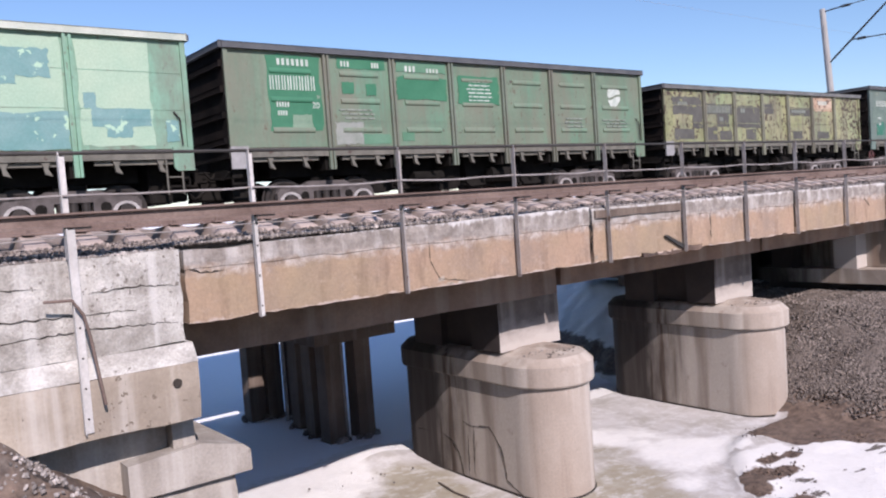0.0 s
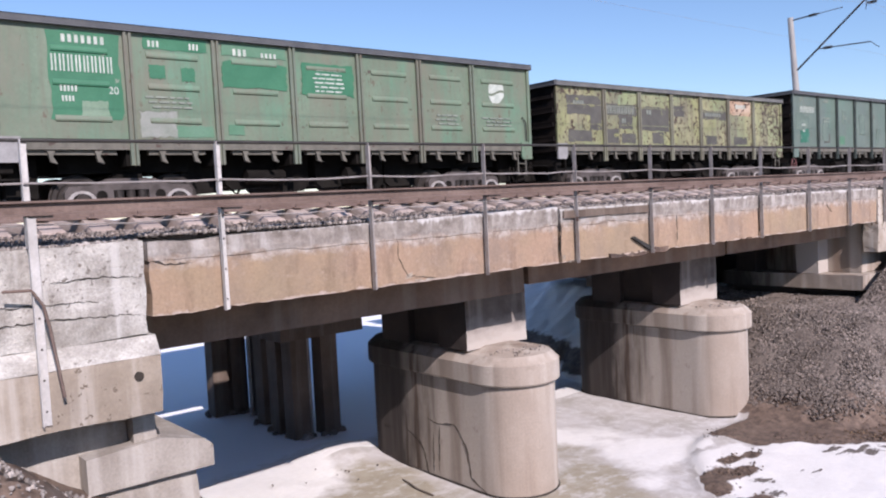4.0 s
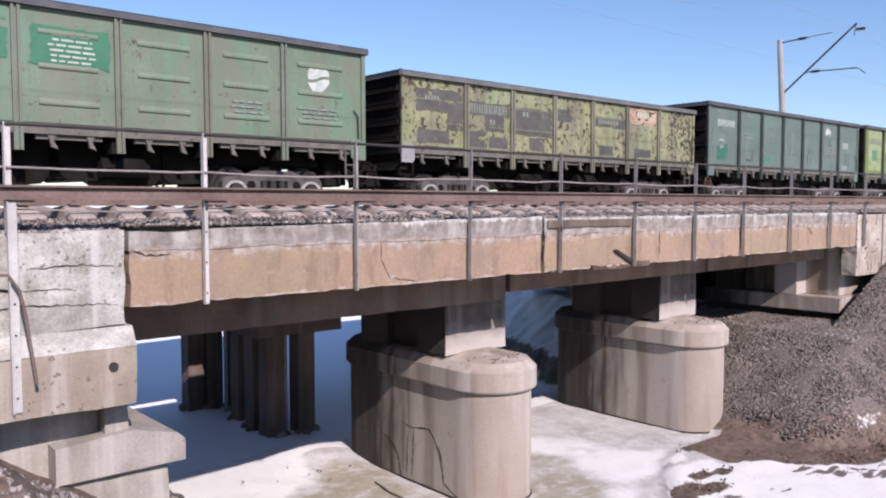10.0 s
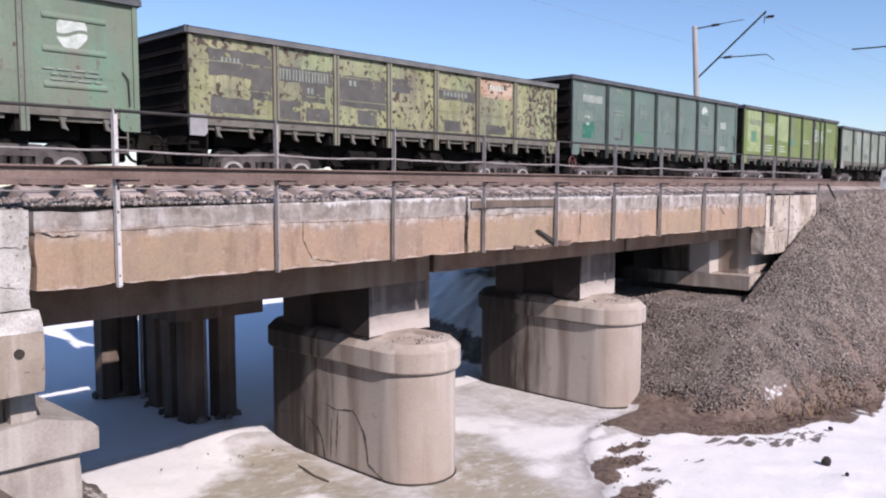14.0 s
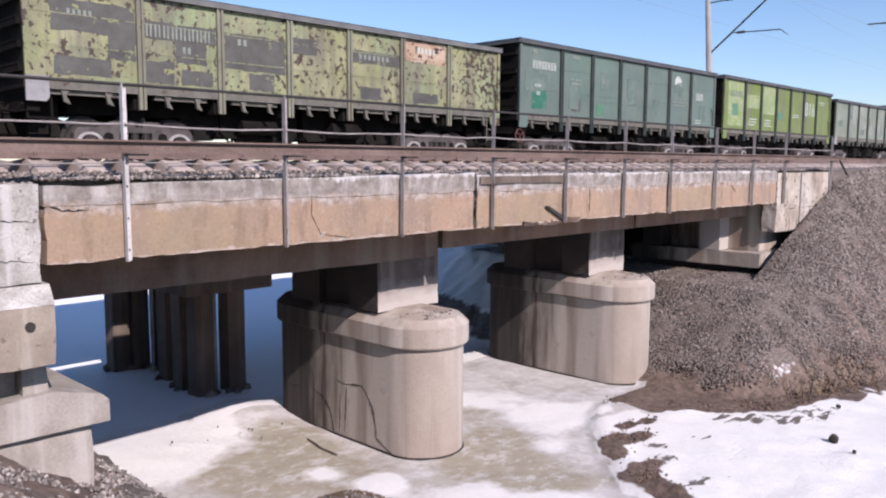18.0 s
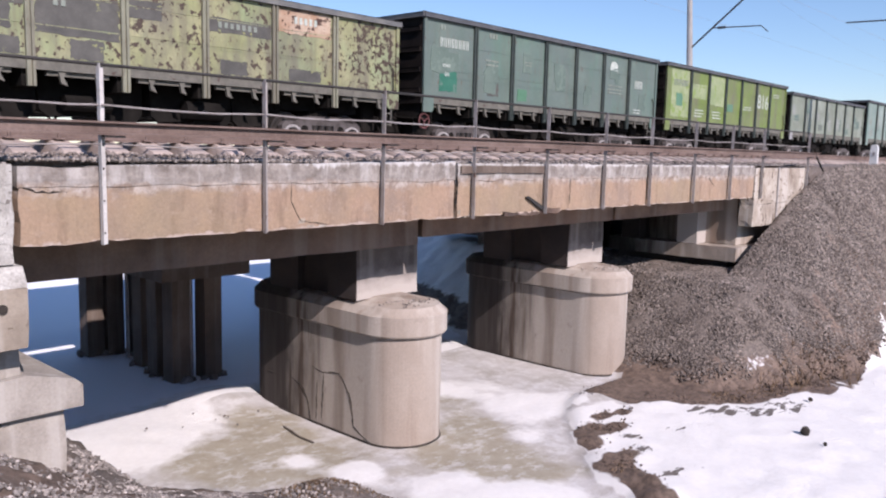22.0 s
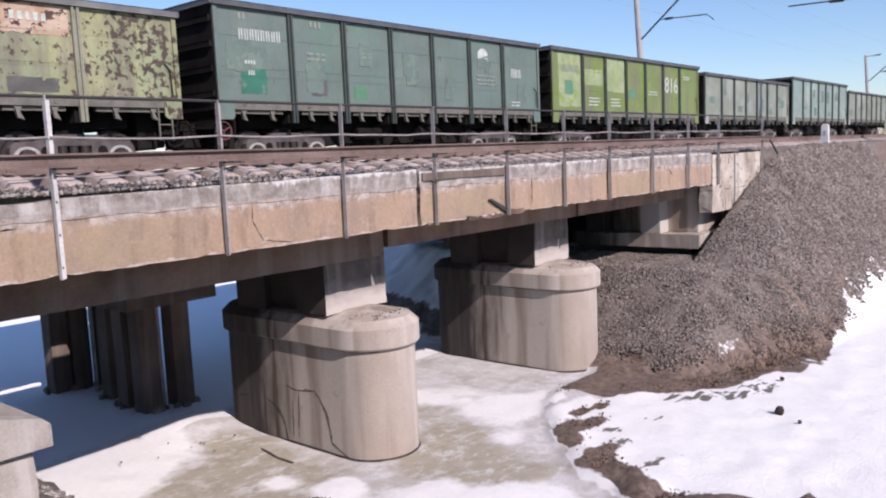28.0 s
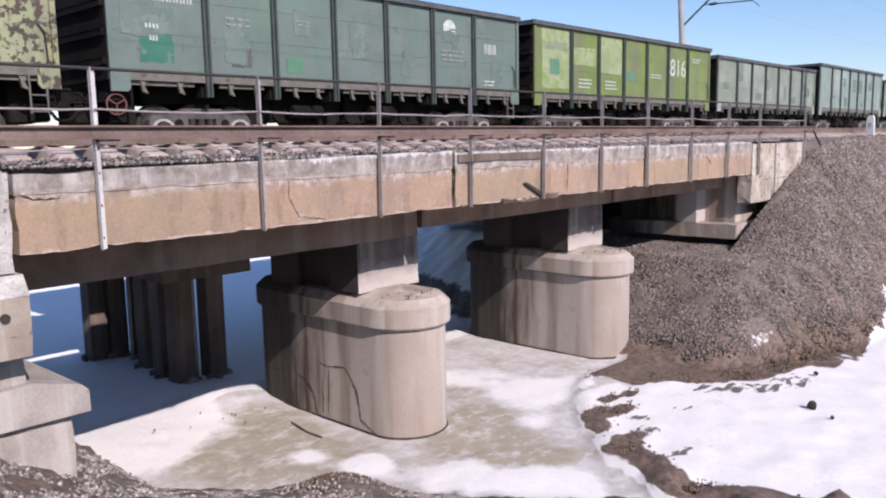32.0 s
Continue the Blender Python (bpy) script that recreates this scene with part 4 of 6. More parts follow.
M_UNDER = mat("underframe black", (0.010, 0.009, 0.008), (0.02, 0.018, 0.016), 3.0, 0.95)
for m in (M_UNDER, M_END):
    m.node_tree.nodes["Principled BSDF"].inputs["Specular IOR Level"].default_value = 0.12
M_GREEN = mat("fresh green paint", (0.03, 0.165, 0.085), (0.05, 0.205, 0.11), 1.4, 0.6, bump=0.05, spots=(0.2, 0.27, 0.2), spot_at=0.68, spot_scale=4.0)
M_GREEN_DULL = mat("dull green paint", (0.09, 0.22, 0.13), (0.13, 0.26, 0.17), 1.4, 0.6, bump=0.05)
M_TEAL = mat("emerald overpaint", (0.02, 0.135, 0.085), (0.05, 0.19, 0.13), 1.4, 0.6, bump=0.05, spots=(0.12, 0.21, 0.165), spot_at=0.64, spot_scale=3.0)
M_GREY = mat("grey overpaint", (0.078, 0.076, 0.068), (0.125, 0.122, 0.108), 2.0, 0.7, bump=0.05, spots=(0.28, 0.29, 0.13), spot_at=0.645, spot_scale=4.5)
M_PALE = mat("pale grey overpaint", (0.24, 0.27, 0.23), (0.33, 0.345, 0.315), 2.0, 0.7, bump=0.05)
M_PLATE = mat("bare grey corner plate", (0.25, 0.245, 0.24), (0.36, 0.355, 0.355), 2.0, 0.6, bump=0.1, stain=(0.16, 0.145, 0.13), amount=0.6)
M_MINTFADE = mat("faded mint overpaint", (0.17, 0.27, 0.18), (0.23, 0.33, 0.235), 1.4, 0.6, bump=0.05)
M_BLUE = mat("faded blue overpaint", (0.14, 0.30, 0.29), (0.20, 0.35, 0.34), 2.0, 0.7, bump=0.05, spots=(0.42, 0.62, 0.46), spot_at=0.62, spot_scale=3.0)
M_LIMEFADE = mat("faded lime", (0.25, 0.32, 0.15), (0.36, 0.41, 0.24), 1.5, 0.7, bump=0.05, spots=(0.24, 0.33, 0.10), spot_at=0.56, spot_scale=3.0)
M_CREAM = mat("faded cream mint", (0.345, 0.50, 0.37), (0.41, 0.54, 0.40), 1.2, 0.7, bump=0.05)
M_REDDISH = mat("rust and pink scrawl", (0.40, 0.25, 0.16), (0.56, 0.44, 0.33), 3.0, 0.8, bump=0.1, spots=(0.08, 0.04, 0.03), spot_at=0.58)
M_LETTER = mat("stencil white", (0.42, 0.48, 0.42), (0.62, 0.66, 0.60), 6.0, 0.7, bump=0.0)
M_FAINT = mat("faded stencil", (0.21, 0.245, 0.205), (0.30, 0.335, 0.285), 6.0, 0.7, bump=0.0)
M_RED = mat("red hand wheel paint", (0.14, 0.045, 0.045), (0.22, 0.10, 0.09), 6.0, 0.6)

C_MINT = paint("mint paint", (0.22, 0.45, 0.31), (0.28, 0.50, 0.36), sa=0.25, stain=(0.20, 0.38, 0.28), amount=0.6)
C_SAGE = paint("sage green paint worn", (0.165, 0.245, 0.165), (0.22, 0.305, 0.21), stain=(0.13, 0.295, 0.19), amount=0.9, sa=0.3, grime=(0.20, 0.195, 0.145), spots=(0.09, 0.07, 0.055), spot_at=0.69, spot_scale=5.0)
C_YELLOW = paint("yellow green paint flaking", (0.335, 0.365, 0.16), (0.47, 0.46, 0.26), stain=(0.29, 0.40, 0.22), amount=0.85, sa=0.45, spots=(0.075, 0.05, 0.035), spot_at=0.555, spot_scale=6.5, clump=0.42)
C_SAGEPOST = paint("sage grey posts", (0.17, 0.215, 0.16), (0.22, 0.26, 0.20), sa=0.4)
C_YPOST = paint("yellow grey posts", (0.27, 0.275, 0.195), (0.34, 0.34, 0.25), sa=0.4)
C_BLUEG = paint("blue green paint", (0.14, 0.20, 0.168), (0.20, 0.265, 0.222), stain=(0.125, 0.235, 0.175), amount=0.7, sa=0.25, grime=(0.15, 0.19, 0.175))
C_DPOST = mat("dark green posts", (0.035, 0.05, 0.045), (0.06, 0.075, 0.065), 2.0, 0.7)
C_LIME = paint("lime paint", (0.19, 0.28, 0.06), (0.25, 0.34, 0.09), sa=0.2)
C_GREYG = paint("grey green paint", (0.25, 0.30, 0.23), (0.34, 0.385, 0.30), sa=0.35, stain=(0.44, 0.48, 0.43), amount=0.75, grime=(0.20, 0.22, 0.18))
C_PALEB = paint("pale blue green paint", (0.25, 0.36, 0.31), (0.33, 0.43, 0.38), sa=0.3, stain=(0.45, 0.52, 0.48), amount=0.75, grime=(0.20, 0.25, 0.22))

# body paint, post paint, chord paint, height over the rail, pressed ribs, place behind the lead mark
FLEET = [
    dict(m=C_MINT, post=C_MINT, chord=M_CHORD_PALE, top=3.81, ribs=0, at=-28.05, label="mint green gondola wagon with faded blue overpaint"),
    dict(m=C_SAGE, post=C_SAGEPOST, chord=M_CHORD, top=3.74, ribs=3, front=0.2, at=-14.08, label="worn sage green gondola wagon with bright green stencil patches"),
    dict(m=C_YELLOW, post=C_YPOST, chord=M_CHORD_OLIVE, top=3.40, ribs=0, at=0.0, label="flaking yellow-green gondola wagon with grey overpainted blocks"),
    dict(m=C_BLUEG, post=C_DPOST, chord=M_CHORD, top=3.81, ribs=0, at=13.94, label="blue-green gondola wagon with dark posts and an emerald patch"),
    dict(m=C_LIME, post=C_DPOST, chord=M_CHORD, top=3.83, ribs=0, at=27.78, label="lime green gondola wagon with grey overpaint and white figures"),
    dict(m=C_GREYG, post=C_DPOST, chord=M_CHORD, top=3.63, ribs=0, at=41.66, label="grey-green gondola wagon with dark posts"),
    dict(m=C_PALEB, post=C_DPOST, chord=M_CHORD, top=4.07, ribs=0, at=55.56, label="tall pale blue-green gondola wagon with dark posts"),
    dict(m=C_GREYG, post=C_DPOST, chord=M_CHORD, top=3.69, ribs=0, at=69.3, label="pale grey gondola wagon at the end of the train"),
]
LEN = 13.0
EDGES = [-6.5, -4.36, -2.62, -0.87, 0.87, 2.62, 4.36, 6.5]
SILL0, SILL1 = 1.40, 1.60
WHEELS, CARS = [], []


def wheelset(parent, x):
    w = new("wheelset")
    w.parent = parent
    w.matrix_basis = Matrix.Translation((x, 0, 0.475))
    for s in (-0.8, 0.8):
        bm = bmesh.new()
        prof = [(0.10, 0.05), (0.36, 0.045), (0.40, 0.065), (0.475, 0.065), (0.48, -0.045), (0.505, -0.05), (0.505, -0.075), (0.40, -0.075), (0.36, -0.03), (0.10, -0.05)]
        n = 28
        rings = [[bm.verts.new((r * math.cos(2 * math.pi * k / n), s + d if s > 0 else s - d, r * math.sin(2 * math.pi * k / n))) for r, d in prof] for k in range(n)]
        for k in range(n):
            a, b = rings[k], rings[(k + 1) % n]
            for i in range(len(prof)):
                j = (i + 1) % len(prof)
                bm.faces.new((a[i], a[j], b[j], b[i]))
        part("wheel", bm, M_WHEEL, w)
    bm = bmesh.new()
    rod(bm, (0, -1.05, 0), (0, 1.05, 0), 0.1)
    part("axle", bm, M_WHEEL, w)
    return w


def bogie(car, xb):
    b = new("bogie")
    b.parent = car
    b.matrix_basis = Matrix.Translation((xb, 0, 0))
    for s in (-1, 1):
        y = s * 1.02
        bm = bmesh.new()
        top = [(-1.22, 0.64), (-1.14, 0.74), (-0.72, 0.76), (-0.45, 0.88), (0.45, 0.88), (0.72, 0.76), (1.14, 0.74), (1.22, 0.64)]
        low = [(1.22, 0.36), (1.12, 0.36), (1.10, 0.58), (0.76, 0.58), (0.72, 0.36), (0.60, 0.30), (0.42, 0.22), (0.34, 0.22), (0.34, 0.66), (-0.34, 0.66), (-0.34, 0.22), (-0.42, 0.22), (-0.60, 0.30), (-0.72, 0.36), (-0.76, 0.58), (-1.10, 0.58), (-1.12, 0.36), (-1.22, 0.36)]
        prism(bm, top + low, "y", y - 0.08, y + 0.08)
        part("side_frame", bm, M_BOGIE, b)
        bm = bmesh.new()
        prism(bm, [(-0.34, 0.22), (0.34, 0.22), (0.34, 0.30), (-0.34, 0.30)], "y", y - 0.1, y + 0.1)
        part("spring_seat", bm, M_BOGIE, b)
        for hx in (-0.56, 0.56):
            bm = bmesh.new()
            bmesh.ops.create_cone(bm, cap_ends=True, segments=14, radius1=0.1, radius2=0.1, depth=0.012, matrix=Matrix.Translation((hx, y + s * 0.082, 0.56)) @ Matrix.Rotation(radians(90), 4, "X"))
            part("frame_opening", bm, M_UNDER, b)
        for sx in (-0.925, 0.925):
            bm = bmesh.new()
            bmesh.ops.create_cone(bm, cap_ends=True, segments=16, radius1=0.13, radius2=0.13, depth=0.2, matrix=Matrix.Translation((sx, y + s * 0.06, 0.475)) @ Matrix.Rotation(radians(90), 4, "X"))
            part("axle_box", bm, M_WHEEL, b)
            bm = bmesh.new()
            n = 9
            inner = [(sx + 0.19 * math.cos(a), 0.44 + 0.17 * math.sin(a)) for a in np.linspace(0.0, math.pi, n)]
            outer = [(sx + 0.27 * math.cos(a), 0.42 + 0.24 * math.sin(a)) for a in np.linspace(math.pi, 0.0, n)]
            prism(bm, inner + outer, "y", y + s * 0.082, y + s * 0.12)
            part("adapter_arch", bm, M_ARC, b, "bright worn arch over the axle box")
        for sx in (-0.22, 0, 0.22):
            bm = bmesh.new()
            rod(bm, (sx, y + s * 0.02, 0.31), (sx, y + s * 0.02, 0.65), 0.085, 10)
            part("spring", bm, M_WHEEL, b)
    bm = bmesh.new()
    box(bm, -0.3, 0.3, -0.93, 0.93, 0.64, 1.0, 0.03)
    box(bm, -1.25, 1.25, -0.88, 0.88, 1.0, 1.45)
    part("bolster", bm, M_UNDER, b)
    for sx in (-0.925, 0.925):
        WHEELS.append(wheelset(b, sx))


def gondola(spec):
    """An open-top freight wagon standing on rail level, its middle at the origin."""
    top, m, pm = spec["top"], spec["m"], spec["post"]
    car = thing("gondola_wagon", (0, 0, 0), spec["label"], "freight wagon", "wagons of the train")
    L2 = LEN / 2
    ends = {-1: L2 + spec.get("front", 0.0), 1: L2}
    LF = ends[-1]
    for s in (-1, 1):
        bm = bmesh.new()
        box(bm, -LF + 0.02, L2 - 0.02, s * 1.43, s * 1.47, SILL1, top - 0.1)
        part("side_wall", bm, m, car)
        bm = bmesh.new()
        box(bm, -LF - 0.03, L2 + 0.03, s * 1.40, s * 1.56, top - 0.13, top, 0.015)
        part("top_chord", bm, spec["chord"], car)
        bm = bmesh.new()
        box(bm, -LF, L2, s * 1.40, s * 1.49, SILL0, SILL1 - 0.004, 0.01)
        part("side_sill", bm, M_HOOK, car)
        for x in EDGES[1:-1]:
            bm = bmesh.new()
            prism(bm, [(x - 0.075, s * 1.474), (x + 0.075, s * 1.474), (x + 0.075, s * 1.545), (x + 0.025, s * 1.545), (x + 0.02, s * 1.50), (x - 0.02, s * 1.50), (x - 0.025, s * 1.545), (x - 0.075, s * 1.545)], "z", 1.10, top - 0.134)
            part("post", bm, pm, car)
        for x, d in ((-LF, 1), (L2, -1)):
            bm = bmesh.new()
            prism(bm, [(x, SILL1 + 0.03), (x + d * 0.10, SILL1 + 0.03), (x + d * 0.10, top - 0.134), (x, top - 0.134)], "y", s * 1.474, s * 1.52)
            part("corner_post", bm, m, car)
            bm = bmesh.new()
            prism(bm, [(x, 1.17), (x + d * 0.34, 1.17), (x + d * 0.40, 1.24), (x + d * 0.40, SILL1 + 0.026), (x, SILL1 + 0.026)], "y", s * 1.474, s * 1.52)
            part("corner_plate", bm, M_PLATE if d > 0 and spec["top"] < 3.8 else m, car)
        for i, (a, b) in enumerate(zip(EDGES, EDGES[1:])):
            a2, b2 = a + (0.80 if i == 0 else 0.36), b - (0.62 if i == 6 else 0.36)
            if spec["ribs"]:
                for v in (0.18, 0.50, 0.80):
                    zz = SILL1 + (top - 0.13 - SILL1) * v
                    bm = bmesh.new()
                    prism(bm, [(s * 1.468, zz - 0.06), (s * 1.495, zz - 0.045), (s * 1.503, zz - 0.015), (s * 1.495, zz + 0.02), (s * 1.468, zz + 0.075)], "x", a2, b2)
                    part("pressed_rib", bm, M_GREEN if (i, v) in ((0, 0.50), (0, 0.80)) else m, car)
            else:
                for v in (0.36, 0.70):
                    zz = SILL1 + (top - 0.13 - SILL1) * v
                    bm = bmesh.new()
                    box(bm, a + 0.1, b - 0.1, s * 1.468, s * 1.478, zz - 0.008, zz + 0.008)
                    part("seam", bm, m, car)
            for f in (0.32, 0.70):
                x = a + (b - a) * f
                bm = bmesh.new()
                prism(bm, [(x - 0.08, SILL0), (x + 0.08, SILL0), (x + 0.03, SILL0 - 0.12), (x + 0.10, SILL0 - 0.26), (x - 0.02, SILL0 - 0.22), (x - 0.04, SILL0 - 0.10)], "y", s * 1.40, s * 1.47)
                part("hatch_hook", bm, M_HOOK, car)
            bm = bmesh.new()
            box(bm, a + 0.3, b - 0.3, s * 1.30, s * 1.42, SILL0 - 0.09, SILL0 - 0.005)
            part("hatch_edge", bm, M_HOOK, car)
    for s in (-1, 1):
        bm = bmesh.new()
        box(bm, s * (ends[s] - 0.06), s * (ends[s] - 0.0), -1.425, 1.425, SILL0, top - 0.05)
        end = part("end_wall", bm, M_END, car, "ribbed end wall with its shade painted near black")
        for z in np.linspace(SILL1 + 0.15, top - 0.42, 4):
            bm = bmesh.new()
            box(bm, s * (ends[s] + 0.003), s * (ends[s] + 0.06), -1.4, 1.4, z - 0.06, z + 0.06, 0.012)
            part("end_rib", bm, M_END, end)
        bm = bmesh.new()
        box(bm, s * (ends[s] + 0.003), s * (ends[s] + 0.09), -1.55, 1.55, top - 0.13, top - 0.002, 0.015)
        part("end_chord", bm, M_CHORD, end)
        bm = bmesh.new()
        box(bm, s * (ends[s] - 0.3), s * (ends[s] + 0.3), -0.12, 0.12, 0.98, 1.18, 0.03)
        box(bm, s * (ends[s] + 0.26), s * (ends[s] + 0.49), -0.2, 0.2, 0.90, 1.24, 0.04)
        part("coupler", bm, M_UNDER, car)
        bm = bmesh.new()
        box(bm, s * (ends[s] - 0.3), s * (ends[s] + 0.22), -0.4, 0.4, 0.60, 0.975, 0.04)
        part("draft_gear", bm, M_UNDER, car)
        bm = bmesh.new()
        box(bm, s * (ends[s] - 0.25), s * (ends[s] - 0.07), -1.38, 1.38, 1.0, SILL0 - 0.004, 0.02)
        box(bm, s * (ends[s] - 0.72), s * (ends[s] - 0.26), -0.9, 0.9, 0.55, 1.35, 0.04)
        part("end_sill", bm, M_UNDER, car)
        bm = bmesh.new()
        tube(bm, [(s * (ends[s] - 0.1), -0.35, 1.15), (s * (ends[s] + 0.16), -0.42, 0.86), (s * (ends[s] + 0.32), -0.40, 0.66), (s * (ends[s] + 0.46), -0.30, 0.62)], 0.035)
        part("brake_hose", bm, M_UNDER, car)
        bm = bmesh.new()
        tube(bm, [(s * (ends[s] + 0.02), -1.36, 1.12), (s * (ends[s] + 0.08), -1.2, 0.98), (s * (ends[s] + 0.10), -0.6, 1.02), (s * (ends[s] + 0.12), -0.3, 1.2)], 0.025)
        part("uncoupling_lever", bm, M_UNDER, car)
        bm = bmesh.new()
        box(bm, s * (ends[s] - 0.5), s * (ends[s] - 0.05), -1.36, -1.30, 0.86, 0.90)
        box(bm, s * (ends[s] - 0.5), s * (ends[s] - 0.47), -1.36, -1.30, 0.90, 1.35)
        box(bm, s * (ends[s] - 0.08), s * (ends[s] - 0.05), -1.36, -1.30, 0.90, 1.35)
        part("footstep", bm, M_UNDER, car)
    bm = bmesh.new()
    box(bm, -LF + 0.06, L2 - 0.06, -1.39, 1.39, 1.47, 1.55)
    part("floor", bm, M_UNDER, car)
    bm = bmesh.new()
    box(bm, -L2 + 0.1, L2 - 0.1, -0.3, 0.3, 1.0, 1.466)
    part("centre_sill", bm, M_UNDER, car)
    for x in EDGES[1:-1]:
        bm = bmesh.new()
        box(bm, x - 0.12, x + 0.12, -1.38, 1.38, 1.10, 1.466)
        part("cross_beam", bm, M_UNDER, car)
    for x0, x1, z0 in ((-3.25, -2.3, 0.52), (-2.29, -1.05, 0.60), (-1.04, -0.2, 0.50), (-0.05, 0.9, 0.58), (0.91, 1.9, 0.48), (1.91, 3.25, 0.56)):
        bm = bmesh.new()
        prism(bm, [(x0, 1.464), (x0 + 0.05, z0 + 0.12), (x0 + 0.2, z0), (x1 - 0.15, z0 + 0.03), (x1, z0 + 0.2), (x1, 1.464)], "y", -0.8, 0.8)
        part("brake_gear", bm, M_UNDER, car, "black brake gear under the floor")
    for x, z0 in ((-2.05, 0.5), (-0.7, 0.46), (0.45, 0.5), (1.85, 0.44)):
        bm = bmesh.new()
        tube(bm, [(x - 0.25, -0.7, 0.98), (x - 0.05, -0.72, z0 + 0.12), (x + 0.1, -0.72, z0), (x + 0.3, -0.7, 0.9)], 0.03)
        part("brake_lever", bm, M_UNDER, car)
    bm = bmesh.new()
    rod(bm, (-3.2, -0.72, 0.66), (3.2, -0.72, 0.62), 0.025, 6)
    part("brake_rod", bm, M_UNDER, car)
    for x, r in ((-1.4, 0.16), (1.1, 0.2)):
        bm = bmesh.new()
        rod(bm, (x - 0.45, -0.95, 0.86), (x + 0.45, -0.95, 0.86), r, 12)
        part("air_tank", bm, M_UNDER, car)
    # ladder at the far end of the side
    for dx in (0.55, 0.25):
        bm = bmesh.new()
        rod(bm, (L2 - dx, -1.5, 0.72), (L2 - dx, -1.5, SILL0), 0.018, 6)
        part("ladder_rail", bm, M_HOOK, car)
    for z in (0.76, 1.05):
        bm = bmesh.new()
        rod(bm, (L2 - 0.55, -1.5, z), (L2 - 0.25, -1.5, z), 0.015, 6)
        part("ladder_rung", bm, M_HOOK, car)
    bm = bmesh.new()
    for p, q in (((L2 - 0.32, -1.5, 2.31), (L2 - 0.22, -1.53, 2.17)), ((L2 - 0.22, -1.53, 2.17), (L2 - 0.2, -1.53, 1.66))):
        rod(bm, p, q, 0.016, 6)
    part("grab_handle", bm, M_WHEEL, car)
    for xb in (-4.325, 4.325):
        bogie(car, xb)
    CARS.append(car)
    return car


for spec in FLEET:
    gondola(spec)


COATS = {}


def patch(k, i, u0, u1, v0, v1, material, name="paint_patch", lift=0.004):
    """A painted block on panel i of wagon k; u along the panel, v up it. Its outline is brushed, not ruled."""
    top = FLEET[k]["top"] - 0.13
    a, b = EDGES[i] + 0.085, EDGES[i + 1] - 0.085
    x0, x1 = a + (b - a) * u0, a + (b - a) * u1
    z0, z1 = SILL1 + 0.01 + (top - SILL1 - 0.01) * v0, SILL1 + 0.01 + (top - SILL1 - 0.01) * v1
    ragged = min(0.03, 0.05 * min(x1 - x0, z1 - z0)) if name == "paint_patch" else 0.0
    pts = []
    n = 9 if ragged else 1
    for (ax, az), (bx, bz) in zip(((x0, z0), (x1, z0), (x1, z1), (x0, z1)), ((x1, z0), (x1, z1), (x0, z1), (x0, z0))):
        for t in range(n):
            pts.append((ax + (bx - ax) * t / n + random.uniform(-ragged, ragged), az + (bz - az) * t / n + random.uniform(-ragged, ragged)))
    bm = bmesh.new()
    COATS[k] = COATS.get(k, 0) + 1
    prism(bm, pts, "y", -1.4695, -1.471 - lift - 0.00012 * COATS[k])
    return part(name, bm, material, CARS[k])


def bars(k, i, u0, u1, v0, v1, n, material=M_LETTER, fill=0.68):
    """A row of plain bars in place of painted figures."""
    for j in range(n):
        w = (u1 - u0) / n
        if v1 - v0 > 0.1:
            for a, b in ((0.0, 0.2), (0.45, 0.65)):
                patch(k, i, u0 + w * (j + a), u0 + w * (j + b), v0, v1, material, "stencil_bar", 0.013)
        else:
            patch(k, i, u0 + w * j, u0 + w * (j + fill * 0.8), v0, v1, material, "stencil_bar", 0.013)


def lines(k, i, u0, u1, v0, v1, n, material=M_LETTER):
    """Lines of small writing, word by word, as plain bars."""
    for j in range(n):
        h = (v1 - v0) / n
        u = u0 + random.uniform(0.0, 0.15) * (u1 - u0)
        end = u1 - random.uniform(0.0, 0.15) * (u1 - u0)
        while u < end - 0.02:
            w = min(random.uniform(0.06, 0.16), end - u)
            patch(k, i, u, u + w, v0 + h * j, v0 + h * (j + 0.36), material, "stencil_bar", 0.013)
            u += w + 0.025


def emblem(k, i, u, v, size, material=M_LETTER):
    """A plain rounded mark of two halves with a wave between."""
    top = FLEET[k]["top"] - 0.13
    xc = EDGES[i] + (EDGES[i + 1] - EDGES[i]) * u
    zc = SILL1 + (top - SILL1) * v
    def wave(u):
        return 0.16 * math.sin(u * 2.6)
    us = np.linspace(-0.88, 0.88, 12)
    for s, gap in ((1, 0.10), (-1, 0.10)):
        pts = [(u, wave(u) + s * gap) for u in us] + [(u, math.sqrt(1.0 - u * u * 0.98) if s > 0 else -0.2 + min(wave(u), 0.0) - 0.72 * max(0.0, 1.0 - (abs(u) / 0.9) ** 1.6)) for u in us[::-1]]
        bm = bmesh.new()
        prism(bm, [(xc + size * 0.95 * u, zc + size * w) for u, w in pts], "y", -1.4695, -1.479)
        part("emblem", bm, material, CARS[k])


# mint wagon
for i in (4, 5, 6):
    patch(0, i, 0.02, 0.98 if i < 6 else 0.68, 0.03, 0.97, M_CREAM)
